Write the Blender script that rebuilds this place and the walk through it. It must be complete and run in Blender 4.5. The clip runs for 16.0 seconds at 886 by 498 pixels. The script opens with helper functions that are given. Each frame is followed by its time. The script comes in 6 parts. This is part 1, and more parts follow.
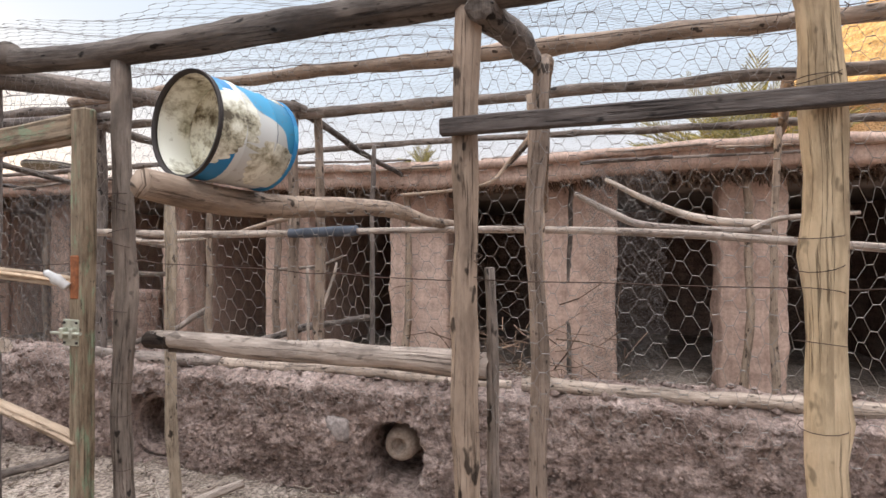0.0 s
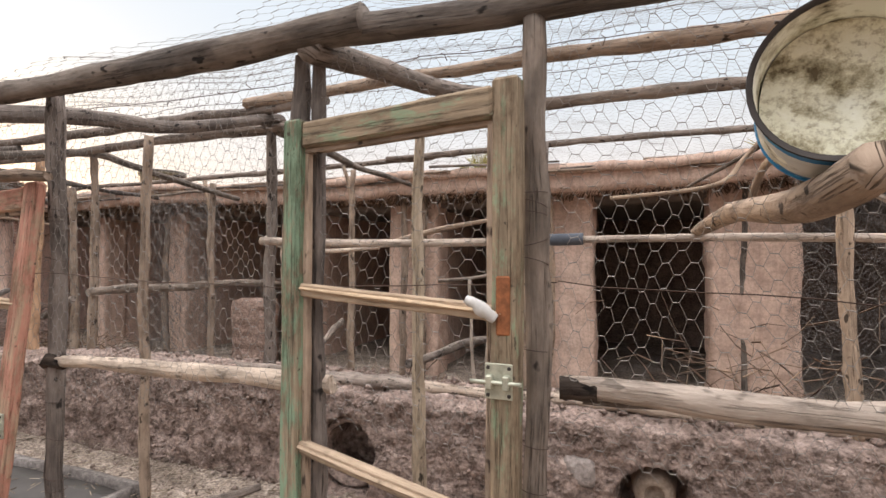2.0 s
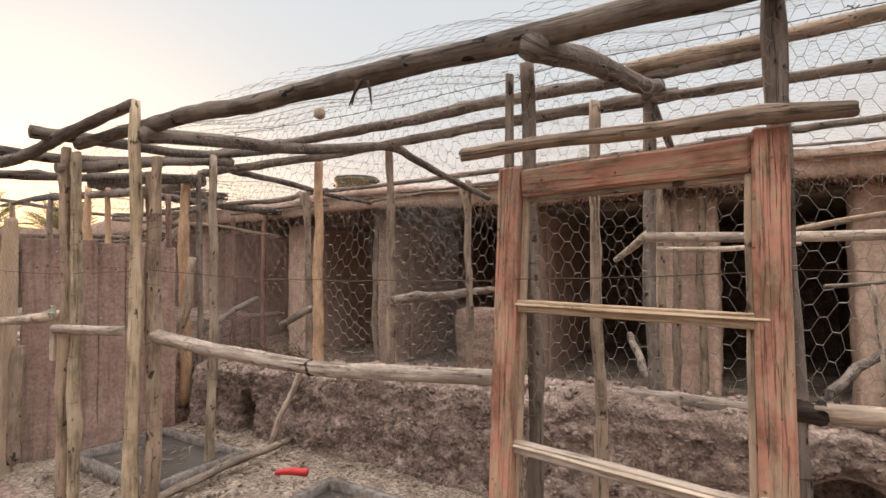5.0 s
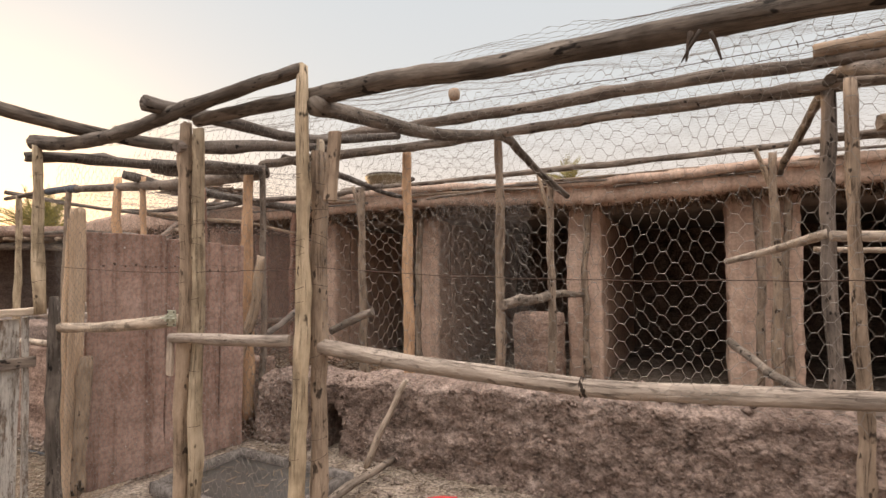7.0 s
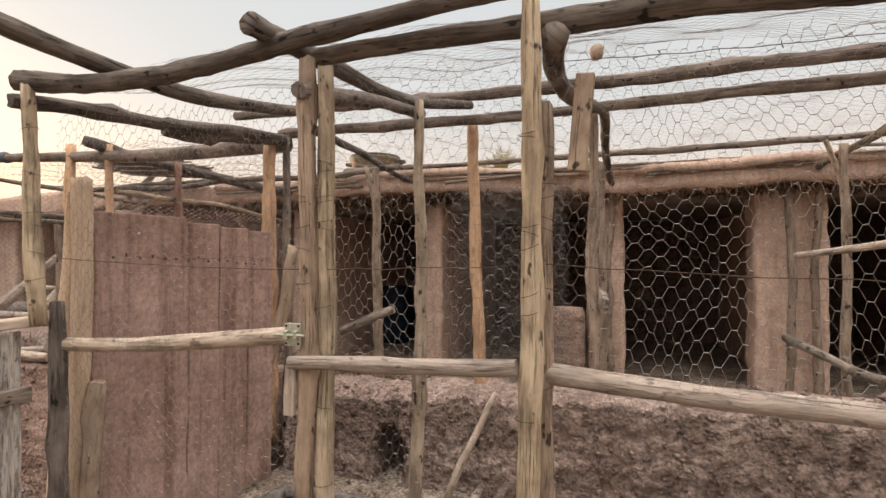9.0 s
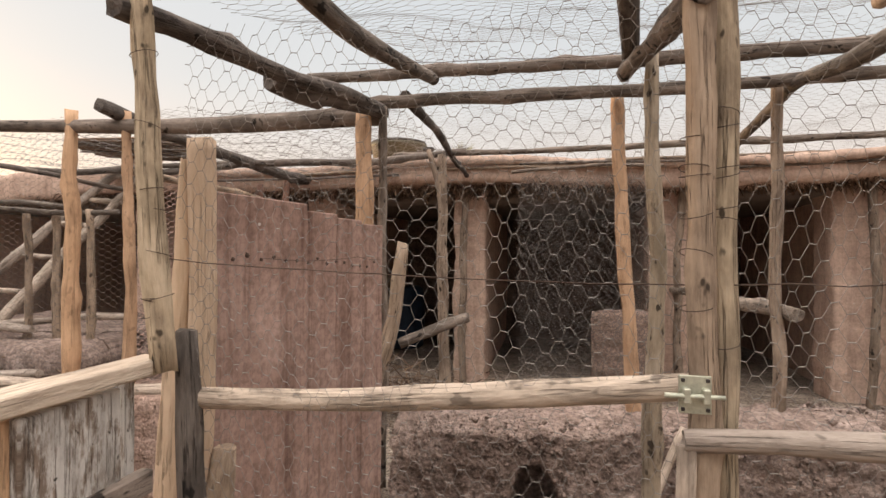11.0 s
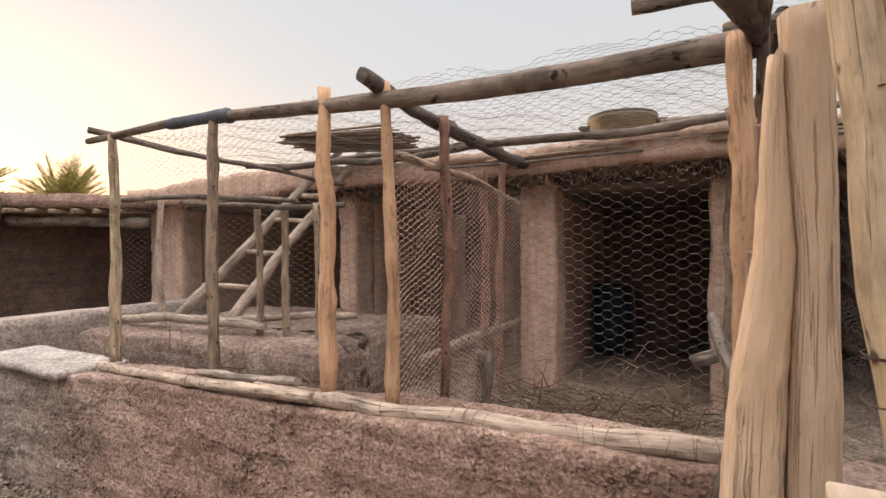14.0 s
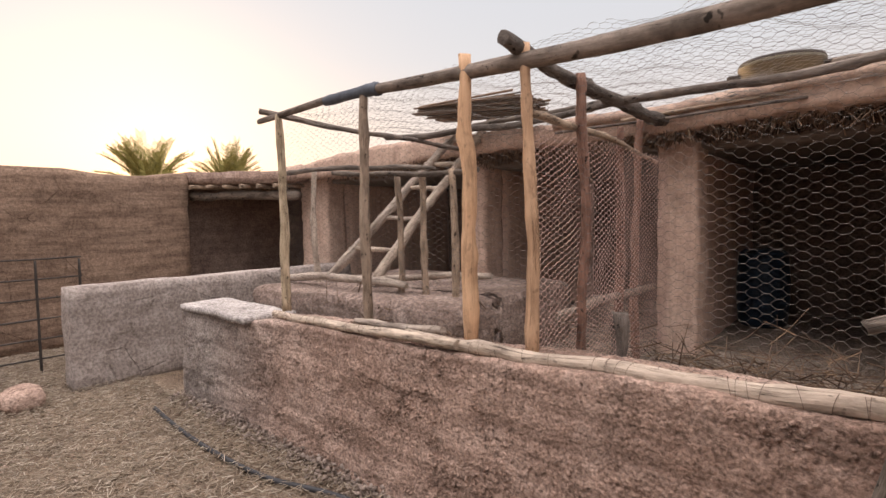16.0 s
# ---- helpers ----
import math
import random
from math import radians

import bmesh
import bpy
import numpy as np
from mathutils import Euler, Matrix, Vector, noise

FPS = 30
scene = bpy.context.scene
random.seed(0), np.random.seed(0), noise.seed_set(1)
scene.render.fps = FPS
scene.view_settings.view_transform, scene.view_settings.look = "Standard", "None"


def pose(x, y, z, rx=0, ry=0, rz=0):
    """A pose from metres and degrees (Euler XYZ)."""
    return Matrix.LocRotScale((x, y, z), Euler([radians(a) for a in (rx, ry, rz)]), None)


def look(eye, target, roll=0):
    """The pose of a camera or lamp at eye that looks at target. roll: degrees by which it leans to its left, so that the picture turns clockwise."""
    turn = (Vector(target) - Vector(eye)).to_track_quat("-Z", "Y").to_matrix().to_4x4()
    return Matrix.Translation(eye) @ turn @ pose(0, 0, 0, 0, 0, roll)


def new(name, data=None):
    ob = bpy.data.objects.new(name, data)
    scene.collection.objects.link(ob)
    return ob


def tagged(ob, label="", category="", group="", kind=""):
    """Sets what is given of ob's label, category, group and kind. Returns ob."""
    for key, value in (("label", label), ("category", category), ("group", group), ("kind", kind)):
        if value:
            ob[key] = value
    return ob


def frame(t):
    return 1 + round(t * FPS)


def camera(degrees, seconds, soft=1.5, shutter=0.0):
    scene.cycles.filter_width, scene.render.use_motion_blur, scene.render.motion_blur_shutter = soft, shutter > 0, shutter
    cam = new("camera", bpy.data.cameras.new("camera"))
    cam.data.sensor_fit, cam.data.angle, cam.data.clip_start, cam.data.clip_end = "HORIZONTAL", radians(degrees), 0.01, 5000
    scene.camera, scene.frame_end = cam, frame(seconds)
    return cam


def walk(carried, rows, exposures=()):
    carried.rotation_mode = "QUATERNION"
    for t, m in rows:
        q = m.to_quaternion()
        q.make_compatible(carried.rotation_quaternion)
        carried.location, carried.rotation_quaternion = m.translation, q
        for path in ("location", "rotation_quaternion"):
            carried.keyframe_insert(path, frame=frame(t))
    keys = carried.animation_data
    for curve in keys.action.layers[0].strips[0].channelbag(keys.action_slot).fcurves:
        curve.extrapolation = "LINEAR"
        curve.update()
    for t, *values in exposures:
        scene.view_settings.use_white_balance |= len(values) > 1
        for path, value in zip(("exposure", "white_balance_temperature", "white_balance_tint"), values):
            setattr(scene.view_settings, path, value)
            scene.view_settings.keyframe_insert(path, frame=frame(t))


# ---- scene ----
cam = camera(82.8, 16.0)
METRES, EYE, TILT, LEAN, TURN = 7.2, 1.6, 0.0, 0.0, 16.0
ROWS = [
    (0.0, 0.0, 0.0, 0.0, 0.0, 0.0, -0.0),
    (0.5, -0.0338, 0.0138, -0.0019, 1.81, -0.09, 0.14),
    (1.0, -0.0611, 0.033, -0.0018, 3.74, 0.15, 0.18),
    (1.5, -0.088, 0.041, -0.002, 4.92, 0.48, 0.18),
    (2.0, -0.1255, 0.0433, 0.0029, 5.33, 0.75, -0.01),
    (2.5, -0.1654, 0.0563, 0.0011, 6.04, 0.74, 0.02),
    (3.0, -0.2009, 0.0722, 0.0013, 7.37, 1.24, 0.14),
    (3.5, -0.2486, 0.0686, 0.0022, 8.67, 1.58, 0.03),
    (4.0, -0.2916, 0.0678, 0.0007, 10.16, 1.7, 0.22),
    (4.5, -0.3325, 0.0806, 0.0002, 12.49, 1.72, 0.36),
    (5.0, -0.3648, 0.0862, -0.0019, 14.74, 1.8, 0.62),
    (7.5, -0.5241, 0.1051, -0.0034, 9.66, 2.05, 0.23),
    (8.0, -0.5554, 0.1158, -0.003, 7.42, 1.58, 0.24),
    (10.5, -0.7314, 0.204, 0.0026, -3.2, 0.8, -0.35),
    (11.0, -0.7566, 0.2255, 0.0021, -3.65, 0.55, -0.27),
    (11.5, -0.7759, 0.2554, -0.0029, -3.63, 0.17, -0.23),
    (12.0, -0.8139, 0.2695, -0.0008, -1.88, 0.07, -0.36),
    (12.5, -0.8472, 0.2756, -0.0016, 1.95, -0.12, -0.16),
    (13.0, -0.8672, 0.2903, 0.0007, 7.4, -0.23, 0.09),
    (13.5, -0.8703, 0.3045, 0.0033, 10.37, -0.2, 0.3),
    (14.0, -0.874, 0.3103, 0.0019, 11.42, -0.17, 0.29),
    (14.5, -0.8781, 0.3141, -0.0023, 12.3, -0.72, 0.32),
    (15.0, -0.8802, 0.3109, -0.0044, 13.28, -2.14, 0.4),
    (15.5, -0.8838, 0.2973, -0.0046, 16.97, -2.81, 0.53),
    (16.0, -0.8819, 0.2897, -0.0079, 24.98, -3.2, 0.95),
]
EXPOSURE = [(0.0, 0.42, 6250, 14), (2.0, 0.47, 6650, 14), (3.5, 0.34, 6950, 15), (5.0, 0.27, 7150, 16), (7.5, 0.25, 7350, 16), (11.0, 0.28, 7250, 16), (12.5, 0.23, 6950, 15), (13.5, 0.23, 7300, 17), (16.0, 0.24, 7100, 20)]
SKY_STRENGTH, SUN_STRENGTH, CLOUD_STRENGTH = 0.0195, 2.6, 3.1
CLOUD = ((0.0, (0.225, 0.2, 0.188, 1)), (1.0, (1.05, 1.05, 1.02, 1)), (0.14, (0.215, 0.206, 0.2, 1)), (0.3, (0.178, 0.197, 0.21, 1)), (0.52, (0.165, 0.192, 0.214, 1)), (0.68, (0.7, 0.715, 0.725, 1)))
walk(cam, [(t, pose(0, 0, EYE, TILT, LEAN, TURN) @ pose(METRES * x, METRES * y, METRES * z, 90 + pitch, roll, yaw)) for t, x, y, z, yaw, pitch, roll in ROWS], EXPOSURE)

# ---- world and sun ----
SUN_AZ = radians(70)      # west of the line square to the sheds
SUN_EL = radians(6)
SUN_DIR = Vector((-math.sin(SUN_AZ) * math.cos(SUN_EL), math.cos(SUN_AZ) * math.cos(SUN_EL), math.sin(SUN_EL)))
world = bpy.data.worlds.new("evening_sky")
scene.world = world
world.use_nodes = True
wn, wl = world.node_tree.nodes, world.node_tree.links
wn.clear()
sky = wn.new("ShaderNodeTexSky")
sky.sky_type, sky.sun_disc = "NISHITA", False
sky.sun_elevation, sky.sun_rotation = SUN_EL, -SUN_AZ
sky.air_density, sky.dust_density, sky.ozone_density = 1.0, 3.0, 1.0
# thin evening cloud: dim and rosy at the horizon, brightest overhead, with the clear sky's glow added round the sun
way = wn.new("ShaderNodeTexCoord")
split = wn.new("ShaderNodeSeparateXYZ")
wl.new(way.outputs["Generated"], split.inputs[0])
cloud = wn.new("ShaderNodeValToRGB")
for el, (p, c) in zip((cloud.color_ramp.elements[0], cloud.color_ramp.elements[1], *[cloud.color_ramp.elements.new(p) for p, _ in CLOUD[2:]]), CLOUD):
    el.position, el.color = p, c
wl.new(split.outputs["Z"], cloud.inputs["Fac"])
lit = wn.new("ShaderNodeVectorMath")
lit.operation = "SCALE"
lit.inputs["Scale"].default_value = CLOUD_STRENGTH
wl.new(cloud.outputs["Color"], lit.inputs[0])
glow = wn.new("ShaderNodeVectorMath")
glow.operation = "SCALE"
glow.inputs["Scale"].default_value = SKY_STRENGTH
wl.new(sky.outputs["Color"], glow.inputs[0])
both = wn.new("ShaderNodeVectorMath")
wl.new(lit.outputs[0], both.inputs[0])
wl.new(glow.outputs[0], both.inputs[1])
wb = wn.new("ShaderNodeBackground")
wo = wn.new("ShaderNodeOutputWorld")
wl.new(both.outputs[0], wb.inputs["Color"])
wl.new(wb.outputs["Background"], wo.inputs["Surface"])

sun_data = bpy.data.lights.new("sun", "SUN")
sun_data.energy, sun_data.angle, sun_data.color = SUN_STRENGTH, radians(12), (1.0, 0.72, 0.42)
sun = new("sun", sun_data)
sun.matrix_world = look(SUN_DIR * 50, (0, 0, 0))


# ---- materials ----
def nodes_of(name, rough=0.9, metal=0.0, spec=0.3):
    m = bpy.data.materials.new(name)
    m.use_nodes = True
    t = m.node_tree
    b = t.nodes["Principled BSDF"]
    b.inputs["Roughness"].default_value = rough
    b.inputs["Metallic"].default_value = metal
    b.inputs["Specular IOR Level"].default_value = spec
    return m, t, b


def add(t, kind, **values):
    n = t.nodes.new(kind)
    for k, v in values.items():
        n.inputs[k].default_value = v
    return n


def coords(t, scale=(1, 1, 1), world_space=False, unrolled=False):
    mp = add(t, "ShaderNodeMapping", Scale=scale)
    if world_space:
        g = t.nodes.new("ShaderNodeNewGeometry")
        t.links.new(g.outputs["Position"], mp.inputs["Vector"])
    else:
        g = t.nodes.new("ShaderNodeTexCoord")
        t.links.new(g.outputs["UV" if unrolled else "Object"], mp.inputs["Vector"])
        o = t.nodes.new("ShaderNodeObjectInfo")
        c = t.nodes.new("ShaderNodeCombineXYZ")
        s = t.nodes.new("ShaderNodeMath")
        s.operation = "MULTIPLY"
        s.inputs[1].default_value = 37.0
        t.links.new(o.outputs["Random"], s.inputs[0])
        t.links.new(s.outputs[0], c.inputs["Z"])
        t.links.new(c.outputs[0], mp.inputs["Location"])
    return mp.outputs["Vector"]


def noise_node(t, vec, scale, detail=6.0, rough=0.6):
    n = add(t, "ShaderNodeTexNoise", Scale=scale, Detail=detail, Roughness=rough)
    t.links.new(vec, n.inputs["Vector"])
    return n.outputs["Fac"]


def ramp(t, fac, *stops):
    r = t.nodes.new("ShaderNodeValToRGB")
    e = r.color_ramp.elements
    while len(e) < len(stops):
        e.new(0.5)
    for el, (p, c) in zip(e, stops):
        el.position, el.color = p, (*c, 1)
    t.links.new(fac, r.inputs["Fac"])
    return r.outputs["Color"]


def mix(t, a, b, fac, kind="MIX"):
    n = t.nodes.new("ShaderNodeMix")
    n.data_type, n.blend_type = "RGBA", kind
    for key, v in (("A", a), ("B", b), ("Factor", fac)):
        if isinstance(v, (int, float)):
            n.inputs[key].default_value = v
        elif isinstance(v, tuple):
            n.inputs[key].default_value = (*v, 1)
        else:
            t.links.new(v, n.inputs[key])
    return n.outputs["Result"]


def bump(t, b, height, strength, distance=0.01, below=None):
    n = add(t, "ShaderNodeBump", Strength=strength, Distance=distance)
    t.links.new(height, n.inputs["Height"])
    if below is not None:
        t.links.new(below, n.inputs["Normal"])
    t.links.new(n.outputs["Normal"], b.inputs["Normal"])
    return n.outputs["Normal"]


def pole_wood(name, dark, light, streak, unrolled=True, rough_skin=1.0):
    """Weathered round timber, grain along its length, each piece a little lighter or darker."""
    m, t, b = nodes_of(name, 0.88, spec=0.2)

    def at(round_it, along):
        return coords(t, (round_it, along, 1) if unrolled else (round_it, round_it, along), False, unrolled)

    grain = noise_node(t, at(110, 9), 1.0, 6, 0.7)
    patch = noise_node(t, at(14, 5), 1.0, 5, 0.65)
    knots = noise_node(t, at(30, 16), 1.0, 2)
    crack = noise_node(t, at(60, 1.3), 1.0, 5, 0.6)
    where = noise_node(t, at(10, 3), 1.0, 2)
    c = ramp(t, grain, (0.28, dark), (0.66, light))
    c = mix(t, c, ramp(t, patch, (0.38, dark), (0.5, streak), (0.64, light)), 0.6)
    scale = noise_node(t, at(60, 34), 1.0, 4, 0.7)
    bark = noise_node(t, at(7, 3.5), 1.0, 3)
    c = mix(t, c, mix(t, tuple(v * 0.45 for v in dark), tuple(v * 0.9 for v in streak), scale), ramp(t, bark, (0.56, (0, 0, 0)), (0.64, (0.75 * rough_skin, 0.75 * rough_skin, 0.75 * rough_skin))))
    c = mix(t, c, tuple(v * 0.22 for v in dark), ramp(t, knots, (0.63, (0, 0, 0)), (0.69, (0.9 * rough_skin, 0.9 * rough_skin, 0.9 * rough_skin))))
    split = ramp(t, crack, (0.485, (1, 1, 1)), (0.5, (0.2, 0.17, 0.15)), (0.515, (1, 1, 1)))
    split = mix(t, (1.0, 1.0, 1.0), split, ramp(t, where, (0.42, (0, 0, 0)), (0.52, (1, 1, 1))))
    c = mix(t, c, split, 0.2 + 0.6 * rough_skin, "MULTIPLY")
    o = t.nodes.new("ShaderNodeObjectInfo")
    c = mix(t, c, ramp(t, o.outputs["Random"], (0, (0.75, 0.75, 0.77)), (1, (1.1, 1.07, 1.02))), 1.0, "MULTIPLY")
    t.links.new(c, b.inputs["Base Color"])
    n = bump(t, b, grain, 0.8, 0.006)
    n = bump(t, b, patch, 0.6, 0.012, n)
    n = bump(t, b, split, 0.8, 0.008, n)
    n = bump(t, b, scale, 0.35, 0.006, n)
    bump(t, b, knots, 0.5, 0.01, n)
    return m


def earth(name, dark, mid, light, straw=0.3, big=1.6, relief=1.0, fine=55.0, gravel=0.5, speck=0.8, streak=0.0, cracks=0.0, wash=None):
    """Rammed or daubed earth with gravel, pits, stains and chopped straw."""
    m, t, b = nodes_of(name, 0.96, spec=0.1)
    p = coords(t, world_space=True)
    large = noise_node(t, p, big, 7, 0.68)
    medium = noise_node(t, p, 9.0, 7, 0.62)
    small = noise_node(t, p, fine, 5, 0.65)
    lift = noise_node(t, coords(t, (1.5, 1.5, 13), True), 1.0, 5, 0.65)
    warp = t.nodes.new("ShaderNodeVectorMath")
    warp.operation = "MULTIPLY_ADD"
    warp.inputs[1].default_value = (0.04, 0.04, 0.04)
    wob = add(t, "ShaderNodeTexNoise", Scale=18.0, Detail=6.0, Roughness=0.7)
    t.links.new(p, wob.inputs["Vector"])
    t.links.new(wob.outputs["Color"], warp.inputs[0])
    t.links.new(p, warp.inputs[2])

    def cells(scale):
        v = add(t, "ShaderNodeTexVoronoi", Scale=scale)
        t.links.new(warp.outputs[0], v.inputs["Vector"])
        return v

    stone, pit = cells(58.0), cells(31.0)
    c = ramp(t, large, (0.32, dark), (0.5, mid), (0.66, light))
    c = mix(t, c, ramp(t, medium, (0.34, tuple(v * 0.7 for v in dark)), (0.5, mid), (0.66, light)), 0.35)
    if wash:
        # cement slurry fading out along the wall
        axis = t.nodes.new("ShaderNodeSeparateXYZ")
        t.links.new(p, axis.inputs[0])
        span = add(t, "ShaderNodeMapRange")
        span.inputs["From Min"].default_value, span.inputs["From Max"].default_value = wash[0], wash[1]
        t.links.new(axis.outputs[0], span.inputs["Value"])
        edge = mix(t, span.outputs[0], large, 0.35)
        tone = ramp(t, medium, (0.34, tuple(v * 0.6 for v in wash[2])), (0.66, wash[2]))
        c = mix(t, tone, c, ramp(t, edge, (0.3, (0.1, 0.1, 0.1)), (0.72, (1, 1, 1))))
    c = mix(t, c, ramp(t, lift, (0.42, (0.7, 0.68, 0.67)), (0.58, (1.14, 1.14, 1.14))), min(1.0, 0.6 * relief), "MULTIPLY")
    c = mix(t, c, ramp(t, small, (0.4, (0.42, 0.4, 0.38)), (0.49, (1.0, 1.0, 1.0)), (0.6, (1.5, 1.48, 1.45))), speck, "MULTIPLY")
    sep = t.nodes.new("ShaderNodeSeparateColor")
    t.links.new(stone.outputs["Color"], sep.inputs[0])
    c = mix(t, c, ramp(t, sep.outputs[0], (0.0, (0.55, 0.53, 0.52)), (0.6, (1.0, 1.0, 1.0)), (1.0, (1.4, 1.38, 1.36))), gravel * 0.5, "MULTIPLY")
    worn = noise_node(t, p, 4.0, 4, 0.6)
    holes = mix(t, ramp(t, pit.outputs["Distance"], (0.18, (0.3, 0.28, 0.27)), (0.36, (1, 1, 1))), (1.0, 1.0, 1.0), ramp(t, worn, (0.44, (0, 0, 0)), (0.56, (1, 1, 1))))
    c = mix(t, c, holes, min(1.0, gravel * 0.8), "MULTIPLY")
    crumb = noise_node(t, p, 26.0, 5, 0.7)
    crust = ramp(t, crumb, (0.41, (0.5, 0.48, 0.47)), (0.47, (0.95, 0.95, 0.95)), (0.56, (1.08, 1.08, 1.08)), (0.62, (1.4, 1.39, 1.37)))
    c = mix(t, c, crust, min(1.0, gravel * 0.45), "MULTIPLY")
    if streak:
        run = noise_node(t, coords(t, (16, 16, 0.9), True), 1.0, 5, 0.7)
        c = mix(t, c, ramp(t, run, (0.38, (0.55, 0.5, 0.48)), (0.5, (1, 1, 1)), (0.62, (1.22, 1.22, 1.22))), streak, "MULTIPLY")
        drop = noise_node(t, coords(t, (38, 38, 26), True), 1.0, 3, 0.5)
        c = mix(t, c, (0.7, 0.66, 0.62), ramp(t, drop, (0.72, (0, 0, 0)), (0.75, (0.7, 0.7, 0.7))))
    gap = None
    if cracks:
        net = add(t, "ShaderNodeTexVoronoi", Scale=2.1)
        net.feature = "DISTANCE_TO_EDGE"
        t.links.new(warp.outputs[0], net.inputs["Vector"])
        gap = ramp(t, net.outputs["Distance"], (0.004, (0.22, 0.2, 0.19)), (0.016, (1, 1, 1)))
        gap = mix(t, (1.0, 1.0, 1.0), gap, ramp(t, noise_node(t, p, 1.7, 3), (0.5, (0, 0, 0)), (0.6, (1, 1, 1))))
        c = mix(t, c, gap, cracks, "MULTIPLY")
    fleck = noise_node(t, coords(t, (150, 40, 150), True), 1.0, 2)
    c = mix(t, c, (0.55, 0.47, 0.36), ramp(t, fleck, (0.66, (0, 0, 0)), (0.72, (straw, straw, straw))))
    t.links.new(c, b.inputs["Base Color"])
    n = bump(t, b, medium, min(1.0, 0.7 * relief), 0.02)
    n = bump(t, b, holes, min(1.0, 0.9 * gravel * relief), 0.015, n)
    n = bump(t, b, crumb, min(1.0, 1.2 * gravel * relief), 0.018, n)
    if gap is not None:
        n = bump(t, b, gap, 1.0, 0.012, n)
    inv = t.nodes.new("ShaderNodeMath")
    inv.operation = "SUBTRACT"
    inv.inputs[0].default_value = 1.0
    t.links.new(stone.outputs["Distance"], inv.inputs[1])
    n = bump(t, b, inv.outputs[0], min(1.0, 0.9 * gravel * relief), 0.012, n)
    bump(t, b, small, min(1.0, 0.7 * relief), 0.005, n)
    return m


def plain(name, colour, rough=0.6, metal=0.0, vary=0.35, scale=14.0, spec=0.4):
    m, t, b = nodes_of(name, rough, metal, spec)
    n = noise_node(t, coords(t), scale, 6, 0.65)
    c = ramp(t, n, (0.3, tuple(v * (1 - vary) for v in colour)), (0.7, tuple(min(1, v * (1 + vary * 0.5)) for v in colour)))
    t.links.new(c, b.inputs["Base Color"])
    bump(t, b, n, 0.25, 0.004)
    return m


def painted(name, paint, wood, cover, rough=0.75):
    """Old paint flaked off to bare board."""
    m, t, b = nodes_of(name, rough, spec=0.25)
    grain = noise_node(t, coords(t, (110, 7, 1), False, True), 1.0, 6, 0.7)
    flake = noise_node(t, coords(t, (34, 9, 1), False, True), 1.0, 8, 0.75)
    bare = ramp(t, grain, (0.3, tuple(v * 0.5 for v in wood)), (0.65, wood))
    coat = mix(t, tuple(v * 0.75 for v in paint), paint, grain)
    c = mix(t, bare, coat, ramp(t, flake, (cover - 0.05, (0, 0, 0)), (cover + 0.05, (1, 1, 1))))
    soil = noise_node(t, coords(t, (16, 6, 1), False, True), 1.0, 6, 0.7)
    c = mix(t, c, ramp(t, soil, (0.36, (0.45, 0.4, 0.36)), (0.5, (0.95, 0.94, 0.92)), (0.64, (1.15, 1.13, 1.1))), 0.85, "MULTIPLY")
    crack = noise_node(t, coords(t, (75, 1.6, 1), False, True), 1.0, 5, 0.6)
    line = ramp(t, crack, (0.482, (1, 1, 1)), (0.5, (0.22, 0.18, 0.15)), (0.518, (1, 1, 1)))
    c = mix(t, c, line, 0.7, "MULTIPLY")
    pock = noise_node(t, coords(t, (60, 45, 1), False, True), 1.0, 2)
    c = mix(t, c, tuple(v * 0.2 for v in wood), ramp(t, pock, (0.68, (0, 0, 0)), (0.73, (0.85, 0.85, 0.85))))
    t.links.new(c, b.inputs["Base Color"])
    n = bump(t, b, grain, 0.5, 0.003)
    n = bump(t, b, line, 0.7, 0.004, n)
    bump(t, b, flake, 0.4, 0.004, n)
    return m


WOOD_GREY = pole_wood("grey_weathered_wood", (0.09, 0.074, 0.064), (0.36, 0.295, 0.25), (0.21, 0.172, 0.146))
WOOD_DARK = pole_wood("dark_weathered_wood", (0.055, 0.046, 0.041), (0.25, 0.212, 0.185), (0.135, 0.112, 0.098))
WOOD_TAN = pole_wood("tan_stripped_wood", (0.18, 0.132, 0.1), (0.5, 0.385, 0.295), (0.37, 0.278, 0.208))
WOOD_PALE = pole_wood("pale_stripped_wood", (0.23, 0.185, 0.152), (0.7, 0.585, 0.49), (0.52, 0.425, 0.35), rough_skin=0.6)
WOOD_ORANGE = pole_wood("orange_stripped_wood", (0.4, 0.245, 0.15), (0.74, 0.485, 0.315), (0.63, 0.4, 0.25), rough_skin=0.4)
WOOD_STRAW = pole_wood("straw_yellow_wood", (0.3, 0.22, 0.135), (0.76, 0.59, 0.39), (0.6, 0.46, 0.29), rough_skin=0.6)
WOOD_RED = pole_wood("red_brown_wood", (0.11, 0.06, 0.046), (0.36, 0.21, 0.165), (0.23, 0.13, 0.1))
WOOD_LOG = pole_wood("soiled_pale_wood", (0.17, 0.132, 0.106), (0.56, 0.46, 0.385), (0.37, 0.3, 0.245))
WOOD_SAWN = pole_wood("new_sawn_wood", (0.38, 0.27, 0.175), (0.68, 0.51, 0.36), (0.56, 0.42, 0.285), rough_skin=0.2)
WOOD_PLANK = pole_wood("worn_grey_plank", (0.36, 0.29, 0.235), (0.64, 0.54, 0.45), (0.52, 0.43, 0.35), rough_skin=0.15)
